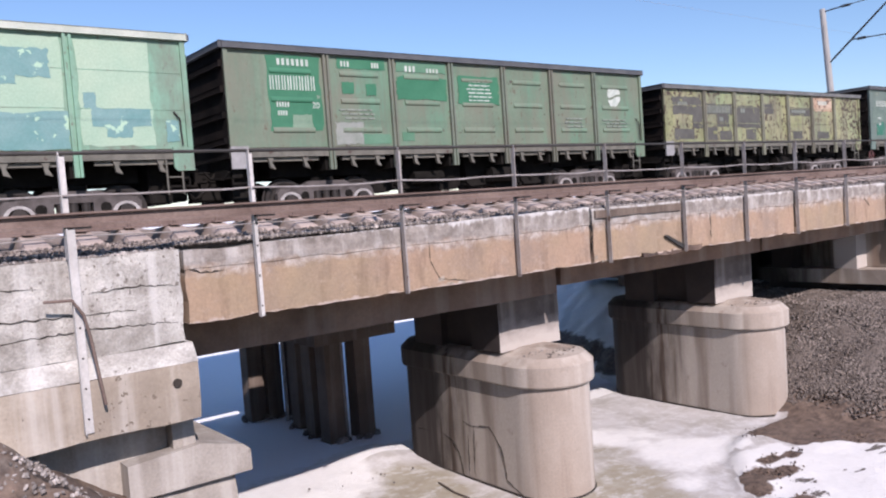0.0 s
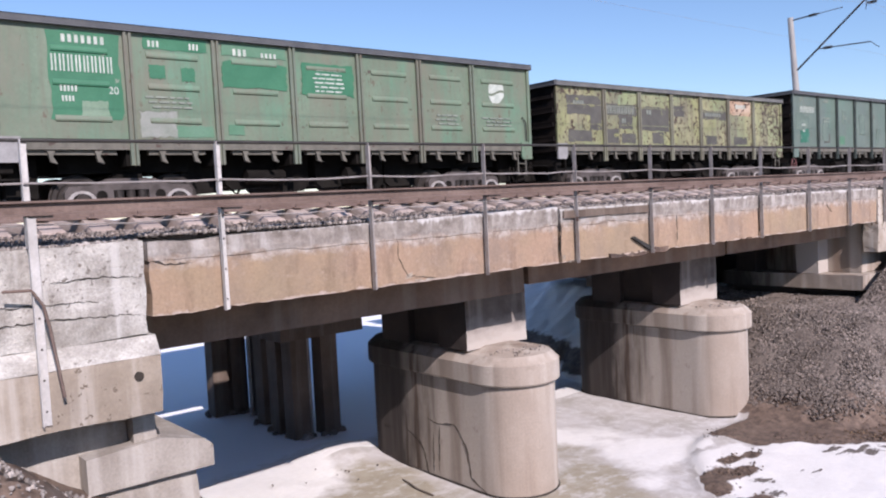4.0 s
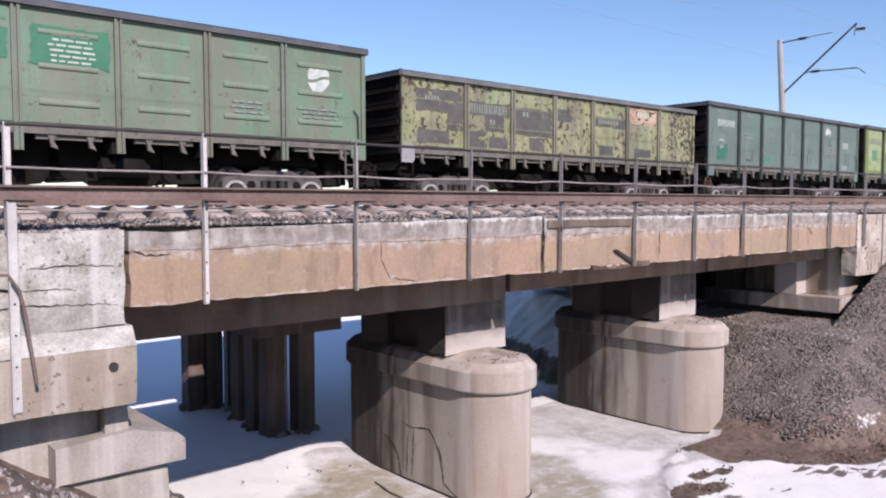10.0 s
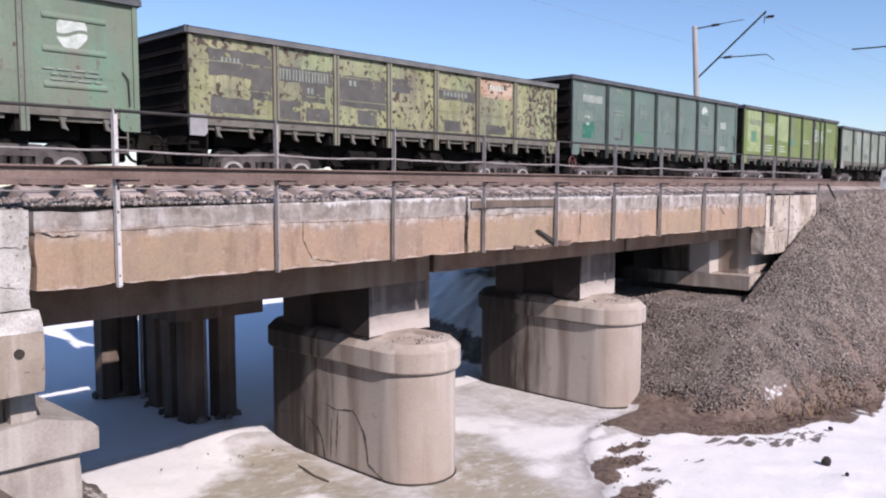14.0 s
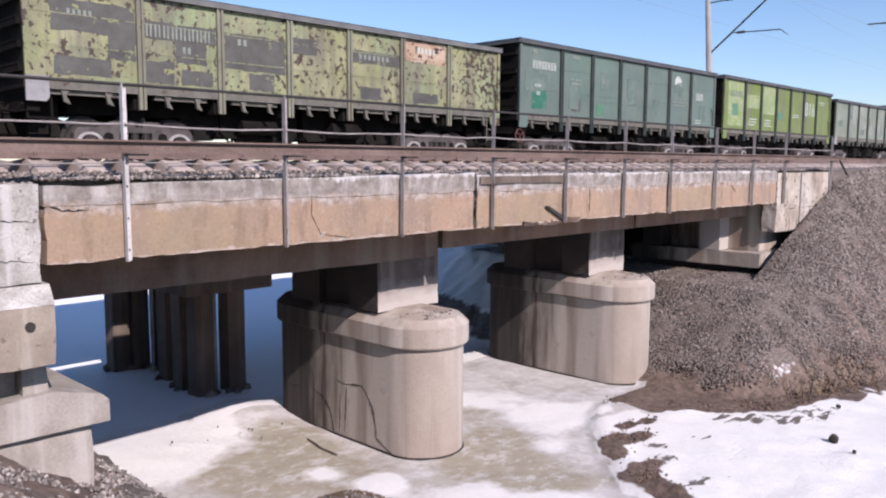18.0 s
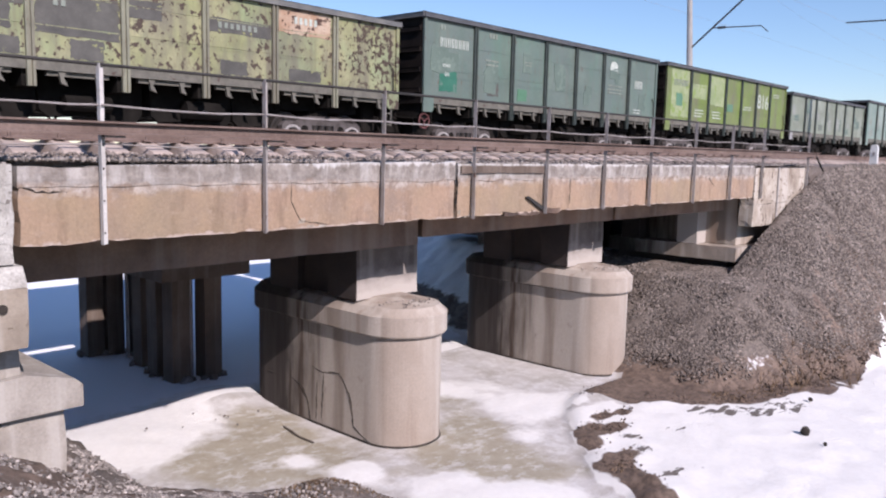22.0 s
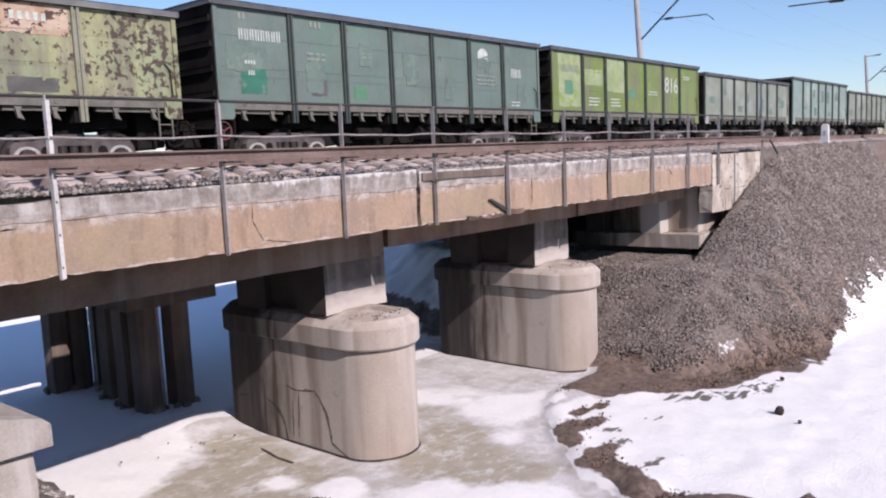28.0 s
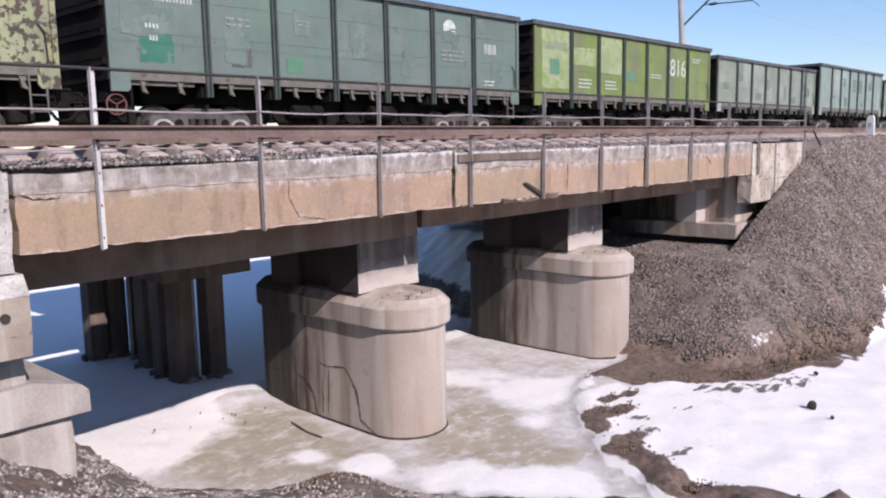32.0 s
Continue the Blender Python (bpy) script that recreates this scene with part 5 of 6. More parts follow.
for i, u0, u1, v0, v1 in ((6, 0.06, 0.17, 0.36, 0.50, ), (6, 0.12, 0.66, 0.20, 0.36), (6, 0.24, 0.48, 0.10, 0.24), (6, 0.80, 0.92, 0.06, 0.26), (5, 0.0, 1.0, 0.0, 0.32), (5, 0.35, 0.85, 0.62, 0.86), (5, 0.1, 0.5, 0.55, 0.7), (4, 0.1, 0.9, 0.1, 0.4), (3, 0.1, 0.8, 0.3, 0.6)):
    patch(0, i, u0, u1, v0, v1, M_BLUE, "paint_patch", 0.008)
# sage wagon
patch(1, 0, 0.34, 0.97, 0.16, 0.97, M_GREEN)
patch(1, 0, 0.60, 0.84, 0.16, 0.34, M_MINTFADE, "paint_patch", 0.007)
bars(1, 0, 0.46, 0.86, 0.86, 0.93, 7)
bars(1, 0, 0.36, 0.92, 0.60, 0.75, 8)
bars(1, 0, 0.42, 0.58, 0.42, 0.48, 5)
bars(1, 0, 0.43, 0.55, 0.33, 0.38, 4)
patch(1, 1, 0.14, 0.95, 0.86, 0.98, M_GREEN)
bars(1, 1, 0.20, 0.36, 0.88, 0.94, 3)
bars(1, 1, 0.72, 0.86, 0.88, 0.94, 3)
patch(1, 1, 0.20, 0.40, 0.58, 0.71, M_GREEN)
patch(1, 1, 0.60, 0.78, 0.57, 0.70, M_GREEN)
patch(1, 1, 0.05, 0.50, 0.02, 0.26, M_PALE)
patch(1, 1, 0.50, 0.98, 0.02, 0.13, M_GREEN_DULL)
lines(1, 1, 0.12, 0.75, 0.30, 0.44, 3, M_FAINT)
patch(1, 2, 0.05, 0.97, 0.86, 0.98, M_GREEN_DULL)
bars(1, 2, 0.20, 0.42, 0.86, 0.93, 3)
bars(1, 2, 0.60, 0.85, 0.86, 0.91, 4)
patch(1, 2, 0.04, 0.97, 0.54, 0.80, M_GREEN)
patch(1, 2, 0.08, 0.30, 0.05, 0.15, M_GREEN_DULL)
patch(1, 3, 0.10, 0.96, 0.50, 0.85, M_GREEN)
lines(1, 3, 0.25, 0.80, 0.54, 0.82, 6)
lines(1, 5, 0.25, 0.75, 0.22, 0.38, 3, M_FAINT)
lines(1, 6, 0.12, 0.70, 0.22, 0.36, 3, M_FAINT)
emblem(1, 6, 0.42, 0.66, 0.33)
# flaking yellow wagon
for i, u0, u1, v0, v1 in ((0, 0.2, 1, 0.52, 0.86), (0, 0.22, 0.75, 0.04, 0.24), (0, 0.72, 1, 0.26, 0.55), (1, 0, 1, 0.54, 0.74), (1, 0.42, 0.86, 0.28, 0.55), (1, 0, 0.4, 0.02, 0.28), (1, 0.5, 0.95, 0.02, 0.2),
                         (2, 0.02, 1, 0.26, 0.72), (2, 0.4, 0.8, 0.02, 0.24), (3, 0, 0.45, 0.56, 0.78), (4, 0, 1, 0.54, 0.72), (4, 0.18, 0.6, 0.02, 0.2), (5, 0.2, 0.8, 0.02, 0.18)):
    patch(2, i, u0, u1, v0, v1, M_GREY)
patch(2, 5, 0.02, 0.98, 0.66, 0.98, M_REDDISH)
bars(2, 1, 0.03, 0.95, 0.56, 0.71, 8, M_FAINT)
bars(2, 1, 0.52, 0.66, 0.40, 0.48, 2, M_FAINT)
bars(2, 0, 0.35, 0.6, 0.70, 0.76, 5, M_FAINT)
bars(2, 2, 0.22, 0.4, 0.58, 0.66, 2, M_FAINT)
bars(2, 4, 0.15, 0.8, 0.60, 0.67, 7, M_FAINT)
bars(2, 5, 0.3, 0.75, 0.80, 0.89, 5, M_LETTER)
# blue-green wagon
patch(3, 0, 0.30, 0.66, 0.08, 0.54, M_TEAL)
patch(3, 0, 0.27, 0.62, 0.42, 0.58, M_TEAL, "paint_patch", 0.006)
bars(3, 0, 0.30, 0.92, 0.66, 0.78, 8)
bars(3, 0, 0.30, 0.42, 0.88, 0.95, 2, M_FAINT)
bars(3, 0, 0.36, 0.52, 0.40, 0.44, 4)
bars(3, 0, 0.40, 0.50, 0.28, 0.33, 3)
bars(3, 1, 0.36, 0.62, 0.88, 0.95, 3, M_FAINT)
patch(3, 1, 0.34, 0.66, 0.08, 0.28, M_GREY)
lines(3, 1, 0.2, 0.7, 0.5, 0.62, 2, M_FAINT)
lines(3, 2, 0.35, 0.6, 0.58, 0.66, 2, M_FAINT)
patch(3, 2, 0.15, 0.45, 0.05, 0.22, M_GREEN_DULL)
emblem(3, 5, 0.42, 0.74, 0.30)
lines(3, 5, 0.12, 0.85, 0.34, 0.52, 3, M_FAINT)
bars(3, 6, 0.22, 0.52, 0.48, 0.62, 3)
lines(3, 6, 0.2, 0.5, 0.04, 0.14, 2)
# lime wagon
patch(4, 0, 0.20, 0.98, 0.06, 0.97, M_LIMEFADE)
patch(4, 0, 0.42, 0.70, 0.28, 0.52, M_GREEN_DULL, "paint_patch", 0.008)
bars(4, 0, 0.3, 0.95, 0.66, 0.78, 8, M_FAINT)
patch(4, 1, 0.06, 0.94, 0.46, 0.74, M_LIMEFADE)
lines(4, 1, 0.2, 0.8, 0.10, 0.28, 3)
patch(4, 2, 0.06, 0.96, 0.36, 0.96, M_LIMEFADE)
lines(4, 2, 0.2, 0.8, 0.10, 0.28, 3)
patch(4, 3, 0.12, 0.5, 0.28, 0.44, M_GREEN_DULL)
lines(4, 4, 0.15, 0.8, 0.36, 0.46, 2)
lines(4, 6, 0.15, 0.6, 0.74, 0.84, 2)

# weathering on the blue-green, lime and far wagons
M_FADEG = mat("faded blue green", (0.115, 0.165, 0.138), (0.15, 0.205, 0.17), 1.2, 0.7, bump=0.05, spots=(0.165, 0.225, 0.185), spot_at=0.55, spot_scale=2.6)
M_DIRTG = mat("dusty grey green", (0.15, 0.18, 0.15), (0.21, 0.235, 0.195), 1.2, 0.75, bump=0.05, spots=(0.20, 0.25, 0.205), spot_at=0.60, spot_scale=3.0)
wear = random.Random(11)
for k, tones in ((3, (M_FADEG, M_FADEG)), (5, (M_PALE, M_DIRTG, M_FADEG)), (6, (M_PALE, M_FADEG)), (7, (M_PALE, M_DIRTG))):
    for i in range(7):
        for _ in range(2):
            u, v = wear.uniform(0.02, 0.5), wear.uniform(0.03, 0.6)
            patch(k, i, u, u + wear.uniform(0.2, 0.47), v, v + wear.uniform(0.12, 0.38), wear.choice(tones), lift=0.0015)


def lettered(k, i, u, v, size, body):
    cu = bpy.data.curves.new("figures", "FONT")
    cu.body, cu.size, cu.extrude = body, size, 0.003
    tmp = bpy.data.objects.new("figures", cu)
    me = bpy.data.meshes.new_from_object(tmp)
    bpy.data.objects.remove(tmp)
    me.transform(Matrix.Rotation(radians(90), 4, "X"))
    me.materials.clear()
    me.materials.append(M_LETTER)
    ob = new("figures", me)
    ob.parent = CARS[k]
    top = FLEET[k]["top"] - 0.13
    ob.location = (EDGES[i] + (EDGES[i + 1] - EDGES[i]) * u, -1.478, SILL1 + (top - SILL1) * v)
    ob["label"] = "white painted figures"


lettered(4, 5, 0.12, 0.44, 0.95, "816")
lettered(1, 0, 0.82, 0.415, 0.19, "20")

# red hand brake wheel at the blue-green wagon's end
bm = bmesh.new()
ring = [(-6.38 + 0.2 * math.cos(a), -1.44, 0.92 + 0.2 * math.sin(a)) for a in np.linspace(0, 2 * math.pi, 17)]
for p, q in zip(ring, ring[1:]):
    rod(bm, p, q, 0.018, 6)
for a in (0.5, 2.6, 4.7):
    rod(bm, (-6.38, -1.44, 0.92), (-6.38 + 0.2 * math.cos(a), -1.44, 0.92 + 0.2 * math.sin(a)), 0.016, 6)
part("brake_wheel", bm, M_RED, CARS[3], "red brake hand wheel")


# ---- catenary masts ----
def mast(x, y):
    t = thing("catenary_mast", (x, y, 4.4), "grey concrete catenary mast with a slanted bracket arm", "catenary mast", "masts along the line")
    bm = bmesh.new()
    bmesh.ops.create_cone(bm, cap_ends=True, segments=16, radius1=0.20, radius2=0.14, depth=9.2, matrix=Matrix.Translation((x, y, 10.8)) @ Matrix.Rotation(radians(-3.4), 4, "X") @ Matrix.Translation((0, 0, -1.8)))
    wpart("pole", bm, M_POLE, t)
    bm = bmesh.new()
    rod(bm, (x, y - 0.1, 10.8), (x + 0.3, y - 3.6, 13.9), 0.05)
    wpart("bracket_arm", bm, M_DARK, t)
    bm = bmesh.new()
    rod(bm, (x, y + 0.15, 13.45), (x + 0.1, y - 1.3, 13.55), 0.035)
    wpart("stay_rod", bm, M_DARK, t)
    bm = bmesh.new()
    rod(bm, (x, y - 1.2, 11.75), (x + 0.3, y - 3.7, 11.7), 0.03)
    wpart("registration_arm", bm, M_DARK, t)
    for p in ((x + 0.05, y - 0.8, 13.52), (x + 0.1, y - 1.5, 11.75), (x + 0.3, y - 3.6, 13.6)):
        bm = bmesh.new()
        rod(bm, p, Vector(p) + Vector((0, -0.4, 0)), 0.07)
        wpart("insulator", bm, M_DARK, t)


def hangers(x, y):
    for p, q in (((x + 0.3, y - 3.55, 13.8), (x + 0.3, y - 3.5, 13.3)), ((x + 0.1, y - 1.3, 13.55), (x + 0.8, y - 2.2, 13.75)), ((x + 0.3, y - 3.7, 11.7), (x + 1.4, y - 3.65, 11.55))):
        bm = bmesh.new()
        rod(bm, p, q, 0.02, 6)
        tagged(part("wire_hanger", bm, M_DARK), "short dark wire tied to a mast arm", "wire")


hangers(41.6, 20.3)
for k in range(4):
    mast(41.6 + 53.5 * k, 20.3)


def marker(x, y, z):
    t = thing("marker_post", (x, y, z), "white concrete lineside marker post with a dark mark", "marker post")
    bm = bmesh.new()
    prism(bm, [(y - 0.15, z - 0.3), (y + 0.15, z - 0.3), (y + 0.13, z + 0.85), (y + 0.07, z + 0.95), (y - 0.07, z + 0.95), (y - 0.13, z + 0.85)], "x", x - 0.09, x + 0.09)
    wpart("post", bm, M_WHITE, t)
    bm = bmesh.new()
    box(bm, x - 0.1, x - 0.088, y - 0.04, y + 0.04, z + 0.5, z + 0.66)
    wpart("number_bar", bm, M_STEEL, t)


marker(35.0, 9.0, 4.6)



# ---- near-side mast and wires ----
def near_mast(x, y):
    t = thing("catenary_mast", (x, y, 2.5), "dark lineside catenary mast with a level arm", "catenary mast")
    bm = bmesh.new()
    bmesh.ops.create_cone(bm, cap_ends=True, segments=16, radius1=0.25, radius2=0.175, depth=13.5, matrix=Matrix.Translation((x, y, 9.25)))
    wpart("pole", bm, M_DARK, t)
    bm = bmesh.new()
    rod(bm, (x, y + 0.1, 11.75), (x + 0.06, 13.3, 11.9), 0.037)
    wpart("registration_arm", bm, M_DARK, t)
    bm = bmesh.new()
    rod(bm, (x, y + 3.25, 11.80), (x, y + 3.9, 11.83), 0.085)
    wpart("insulator", bm, M_DARK, t)


near_mast(44.5, 7.38)


def wire(y, za, zb, x0, spans, name, label):
    cu = []
    for k in range(spans):
        for t in np.linspace(0, 1, 9)[:-1]:
            cu.append((x0 + 53.5 * (k + t), y, za - (za - zb) * 4 * t * (1 - t)))
    bm = bmesh.new()
    tube(bm, cu, 0.0035, 5)
    tagged(part(name, bm, M_STEEL), label, "overhead wire")


wire(16.8, 13.6, 12.2, -11.9, 5, "messenger_wire", "thin sagging messenger wire over the train")
wire(16.8, 11.25, 11.2, -11.9, 5, "contact_wire", "thin level contact wire over the train")
wire(10.65, 10.5, 10.45, -17.9, 5, "contact_wire", "thin level contact wire over the near track")


# ---- cracks, stains and scraps on the concrete ----
def crack(pts, r, name="crack", label="dark crack in the concrete face"):
    """A ragged seam of uneven width that thins out at both ends."""
    bm = bmesh.new()
    rng = random.Random(len(pts) + int(pts[0][0] * 100))
    fine = [Vector(pts[0])]
    for p, q in zip(pts, pts[1:]):
        p, q = Vector(p), Vector(q)
        n = max(3, int((q - p).length / 0.05))
        for k in range(1, n + 1):
            c = p.lerp(q, k / n)
            fine.append(c + Vector((rng.uniform(-0.012, 0.012) if abs(p.y - q.y) < 0.01 else 0, rng.uniform(-0.012, 0.012) if abs(p.y - q.y) >= 0.01 else 0, rng.uniform(-0.012, 0.012))))
    tube(bm, fine, 1.0, 5)
    for i, c in enumerate(fine):
        e = min(1.0, 0.3 + 3.0 * min(i, len(fine) - 1 - i) / len(fine))
        w = r * rng.uniform(0.25, 1.15) * e
        for v in list(bm.verts)[i * 5:i * 5 + 5]:
            v.co = c + (v.co - c) * w
    return tagged(part(name, bm, M_CRACK), label, "crack", "cracks in the concrete")


crack([(6.21, 8.40, 4.44), (6.23, 8.40, 4.15), (6.37, 8.40, 3.95), (6.84, 8.40, 3.86)], 0.010)
crack([(12.61, 8.40, 4.50), (12.60, 8.40, 3.95)], 0.012)
crack([(18.6, 8.40, 4.4), (18.9, 8.40, 4.2)], 0.014)
crack([(8.643, 12.41, 0.68), (8.643, 12.12, 0.68)], 0.016)
crack([(8.643, 11.68, 0.70), (8.643, 11.39, 0.65), (8.643, 11.20, 0.44), (8.643, 11.10, 0.06), (8.643, 11.10, 0.03)], 0.014)
crack([(8.643, 11.05, 1.03), (8.643, 10.77, 0.98), (8.643, 10.31, 1.05), (8.643, 10.03, 0.74), (8.643, 9.96, 0.42), (8.643, 9.93, 0.20), (8.643, 9.53, 0.03)], 0.014)
crack([(8.643, 10.72, 0.99), (8.643, 10.79, 0.13)], 0.009)
crack([(8.643, 10.90, 0.81), (8.643, 10.94, 0.03)], 0.009)
crack([(2.97, 8.40, 4.52), (3.0, 8.40, 4.42), (3.12, 8.40, 4.38), (3.42, 8.40, 4.37)], 0.013)
for z, xa, xb in ((4.30, 1.95, 2.86), (4.10, -0.6, 2.4), (3.92, 0.9, 2.8), (4.42, 0.1, 1.5)):
    crack([(xa, 8.372, z), ((xa + xb) / 2, 8.372, z + 0.02), (xb, 8.372, z - 0.02)], 0.008, label="thin board-line crack in the wing wall")
crack([(9.42, 8.40, 4.62), (9.44, 8.40, 4.3), (9.40, 8.40, 3.95)], 0.014)


def scrap(x0, x1, z0, z1, y, seed, label):
    bm = bmesh.new()
    slab(bm, x0, x1, y, y + 0.12, z0, z1, 0.1, 0.05, seed)
    tagged(part("concrete_scrap", bm, M_GRIME), label, "broken concrete", "broken edge of the deck")


for x0, x1, z0, z1 in ((6.30, 6.42, 3.90, 3.98), (6.45, 6.8, 3.845, 3.875), (9.44, 9.52, 3.88, 3.96), (9.6, 9.8, 3.84, 3.87)):
    bm = bmesh.new()
    slab(bm, x0, x1, 8.392, 8.5, z0, z1, 0.03, 0.018, x0)
    tagged(part("concrete_spall", bm, M_BLOCK), "pale spall on the deck side", "broken concrete", "spalls on the deck side")
scrap(11.2, 12.3, 3.80, 3.90, 8.37, 2.0, "broken dark concrete lip under the deck side")
scrap(10.6, 11.3, 3.79, 3.87, 8.38, 5.0, "broken dark concrete lip under the deck side")
bm = bmesh.new()
prism(bm, [(11.20, 4.12), (11.26, 4.14), (11.75, 3.93), (11.68, 3.88)], "y", 8.34, 8.395)
tagged(part("hanging_strip", bm, M_DARK), "dark torn strip hanging at the deck side", "metal strip")
bm = bmesh.new()
tube(bm, [(1.50, 8.19, 4.28), (1.74, 8.15, 4.27), (1.83, 8.14, 4.12), (1.87, 8.13, 3.9), (1.95, 8.12, 3.22)], 0.016)
tagged(part("bent_rebar", bm, M_RUST), "rusty bent bar hooked over the railing post", "steel bar")
bm = bmesh.new()
bmesh.ops.create_cone(bm, cap_ends=True, segments=18, radius1=0.048, radius2=0.048, depth=0.02, matrix=Matrix.Translation((2.70, 8.236, 3.27)) @ Matrix.Rotation(radians(90), 4, "X"))
tagged(part("drain_hole", bm, M_CRACK), "dark round drain hole in the abutment block", "drain hole")
# Dark strip put on in place of a thin recess line.
bm = bmesh.new()
slab(bm, 9.46, 11.7, 8.35, 8.384, 4.545, 4.665, 0.12, 0.008)
tagged(part("edge_plank", bm, M_TRESTLE), "dark strip standing in for the recess line along the deck edge", "plank")


bm = bmesh.new()
tube(bm, [(8.10, 11.15, 0.03), (8.03, 10.85, 0.045), (7.97, 10.55, 0.04), (7.99, 10.17, 0.03)], 0.016)
tagged(part("driftwood", bm, M_BARK), "dark stick frozen into the river ice", "branch")


# ---- loose stone ----
ICO = []


def stones(name, spots, material, label, category):
    """Many small angular stones in one mesh."""
    if not ICO:
        bm = bmesh.new()
        bmesh.ops.create_icosphere(bm, subdivisions=1, radius=1.0)
        ICO.append(np.array([v.co[:] for v in bm.verts]))
        ICO.append(np.array([[v.index for v in f.verts] for f in bm.faces]))
        bm.free()
    rng = np.random.RandomState(len(spots))
    n, nv = len(spots), len(ICO[0])
    p = np.array(spots)
    base = ICO[0][None] * (1 + rng.uniform(-0.32, 0.32, (n, nv, 1)))
    base = base * rng.uniform(0.55, 1.15, (n, 1, 3)) * p[:, None, 3:4]
    a, c = rng.uniform(0, 6.28, n), rng.uniform(-0.8, 0.8, n)
    ca, sa, cc, sc = np.cos(a), np.sin(a), np.cos(c), np.sin(c)
    x, y, z = base[..., 0], base[..., 1], base[..., 2]
    y, z = y * cc[:, None] - z * sc[:, None], y * sc[:, None] + z * cc[:, None]
    x, y = x * ca[:, None] - y * sa[:, None], x * sa[:, None] + y * ca[:, None]
    v = np.stack([x, y, z], -1) + p[:, None, :3]
    f = (ICO[1][None] + (np.arange(n) * nv)[:, None, None]).reshape(-1, 3)
    me = bpy.data.meshes.new(name)
    me.from_pydata(v.reshape(-1, 3).tolist(), [], f.tolist())
    me.materials.append(material)
    return tagged(new(name, me), label, category, kind="stuff")


rng = random.Random(7)
bank = []
while len(bank) < 84000:
    x = 15.0 + 24.0 * rng.random() ** 1.45
    y = 4.9 + 4.6 * rng.random()
    z = ground_z(x, y)
    if 0.15 < z < 4.74 and not (15.2 < x < 25.2 and y > 8.35 and z > 2.0) and rng.random() < min(1.0, (z - 0.05) / 0.5) and math.hypot(x - 17.25, y - 6.3) > 0.42 and rng.random() < (z - 0.05 - max(0.0, min(0.5, (x - 17.0) * 0.05))) / 0.5 + 0.9 * noise.noise(Vector((x * 1.1, y * 1.1, 3.0))):
        r = rng.uniform(0.012, 0.036) * (1 + max(0.0, x - 18) * 0.05)
        bank.append((x, y, z + 0.02, r))
stones("gravel_slope", bank, M_GRAVEL, "coarse brown-grey gravel covering the embankment slope", "gravel")
under = []
while len(under) < 8000:
    x, y = rng.uniform(15.4, 22.0), rng.uniform(8.3, 14.0)
    z = ground_z(x, y)
    if 0.2 < z < 3.0:
        under.append((x, y, z + 0.01, rng.uniform(0.014, 0.042)))
stones("gravel_slope", under, M_GRAVEL, "coarse gravel in the shade under the deck", "gravel")
shore = []
while len(shore) < 17000:
    x, y = rng.uniform(0.0, 7.6), rng.uniform(3.0, 12.0)
    z = ground_z(x, y)
    thin = min(1.0, max(0.0, (x + 3.5) / 3.5) * max(0.0, (y - 1.0) / 2.5)) + 0.5 * noise.noise(Vector((x, y, 5.0)))
    if 0.06 < z < 3.6 and not (-6 < x < 3.5 and y > 8.5) and rng.random() < thin:
        shore.append((x, y, z + 0.01, rng.uniform(0.010, 0.030)))
stones("gravel_bank", shore, M_DEBRIS, "loose grey gravel on the near river bank", "gravel")
bed = []
while len(bed) < 14000:
    x, y = rng.uniform(-3.0, 27.0), rng.uniform(8.62, 9.34)
    z = 4.685 + min(1.0, (y - 8.62) / 0.5) * 0.085 - 0.07 * max(0.0, min(1.0, (y - 9.12) / 0.25)) + 0.02 * noise.noise(Vector((x * 2.0, y * 2.0, 1.0)))
    bed.append((x, y, z + rng.uniform(-0.015, 0.008), rng.uniform(0.010, 0.026)))
stones("ballast_stone", bed, M_BED, "dirty crushed ballast along the deck edge", "ballast")

lip = []
while len(lip) < 8500:
    x, y = rng.uniform(-3.0, 26.0), rng.uniform(8.46, 8.72)
    if noise.noise(Vector((x * 0.8, y, 2.0))) > -0.1 or x < 3.0:
        lip.append((x, y, (4.70 if x > 2.9 else 4.645) + 0.01, rng.uniform(0.010, 0.034)))
stones("edge_rubble", lip, M_DEBRIS, "pale rubble strewn along the top of the deck edge", "rubble")
heap = []
for xc in (9.36, 15.6):
    for _ in range(110):
        a, r = rng.uniform(0, 6.28), rng.uniform(0.2, 0.62)
        heap.append((xc + r * math.cos(a), PIER_YA - 0.1 + r * math.sin(a) * 0.9, 2.36 + 0.1 * (0.62 - r), rng.uniform(0.006, 0.024)))
stones("cap_rubble", heap, M_BED, "brown rubble lying on the pier caps", "rubble")
lumps = []
for x, y in ((7.85, 18.2), (8.28, 18.1), (8.72, 17.6), (8.34, 16.6), (8.22, 15.7), (8.18, 14.95), (8.86, 14.85)):
    for _ in range(9):
        a = rng.uniform(0, 6.28)
        lumps.append((x + 0.3 * math.cos(a), y + 0.3 * math.sin(a), 0.03, rng.uniform(0.05, 0.12)))
stones("ice_lumps", lumps, M_BED, "dirty lumps round the feet of the columns", "lumps")
specks = []
for _ in range(9):
    x, y = 7.0 + rng.gauss(0, 0.55), 12.1 + rng.gauss(0, 0.3)
    specks.append((x, y, 0.11 + 0.05 * math.exp(-((x - 6.5) ** 2 + (y - 12.6) ** 2) / 2.5), rng.uniform(0.008, 0.024)))
stones("snow_specks", specks, M_STONE, "dark clods scattered on the snow mound", "clods")

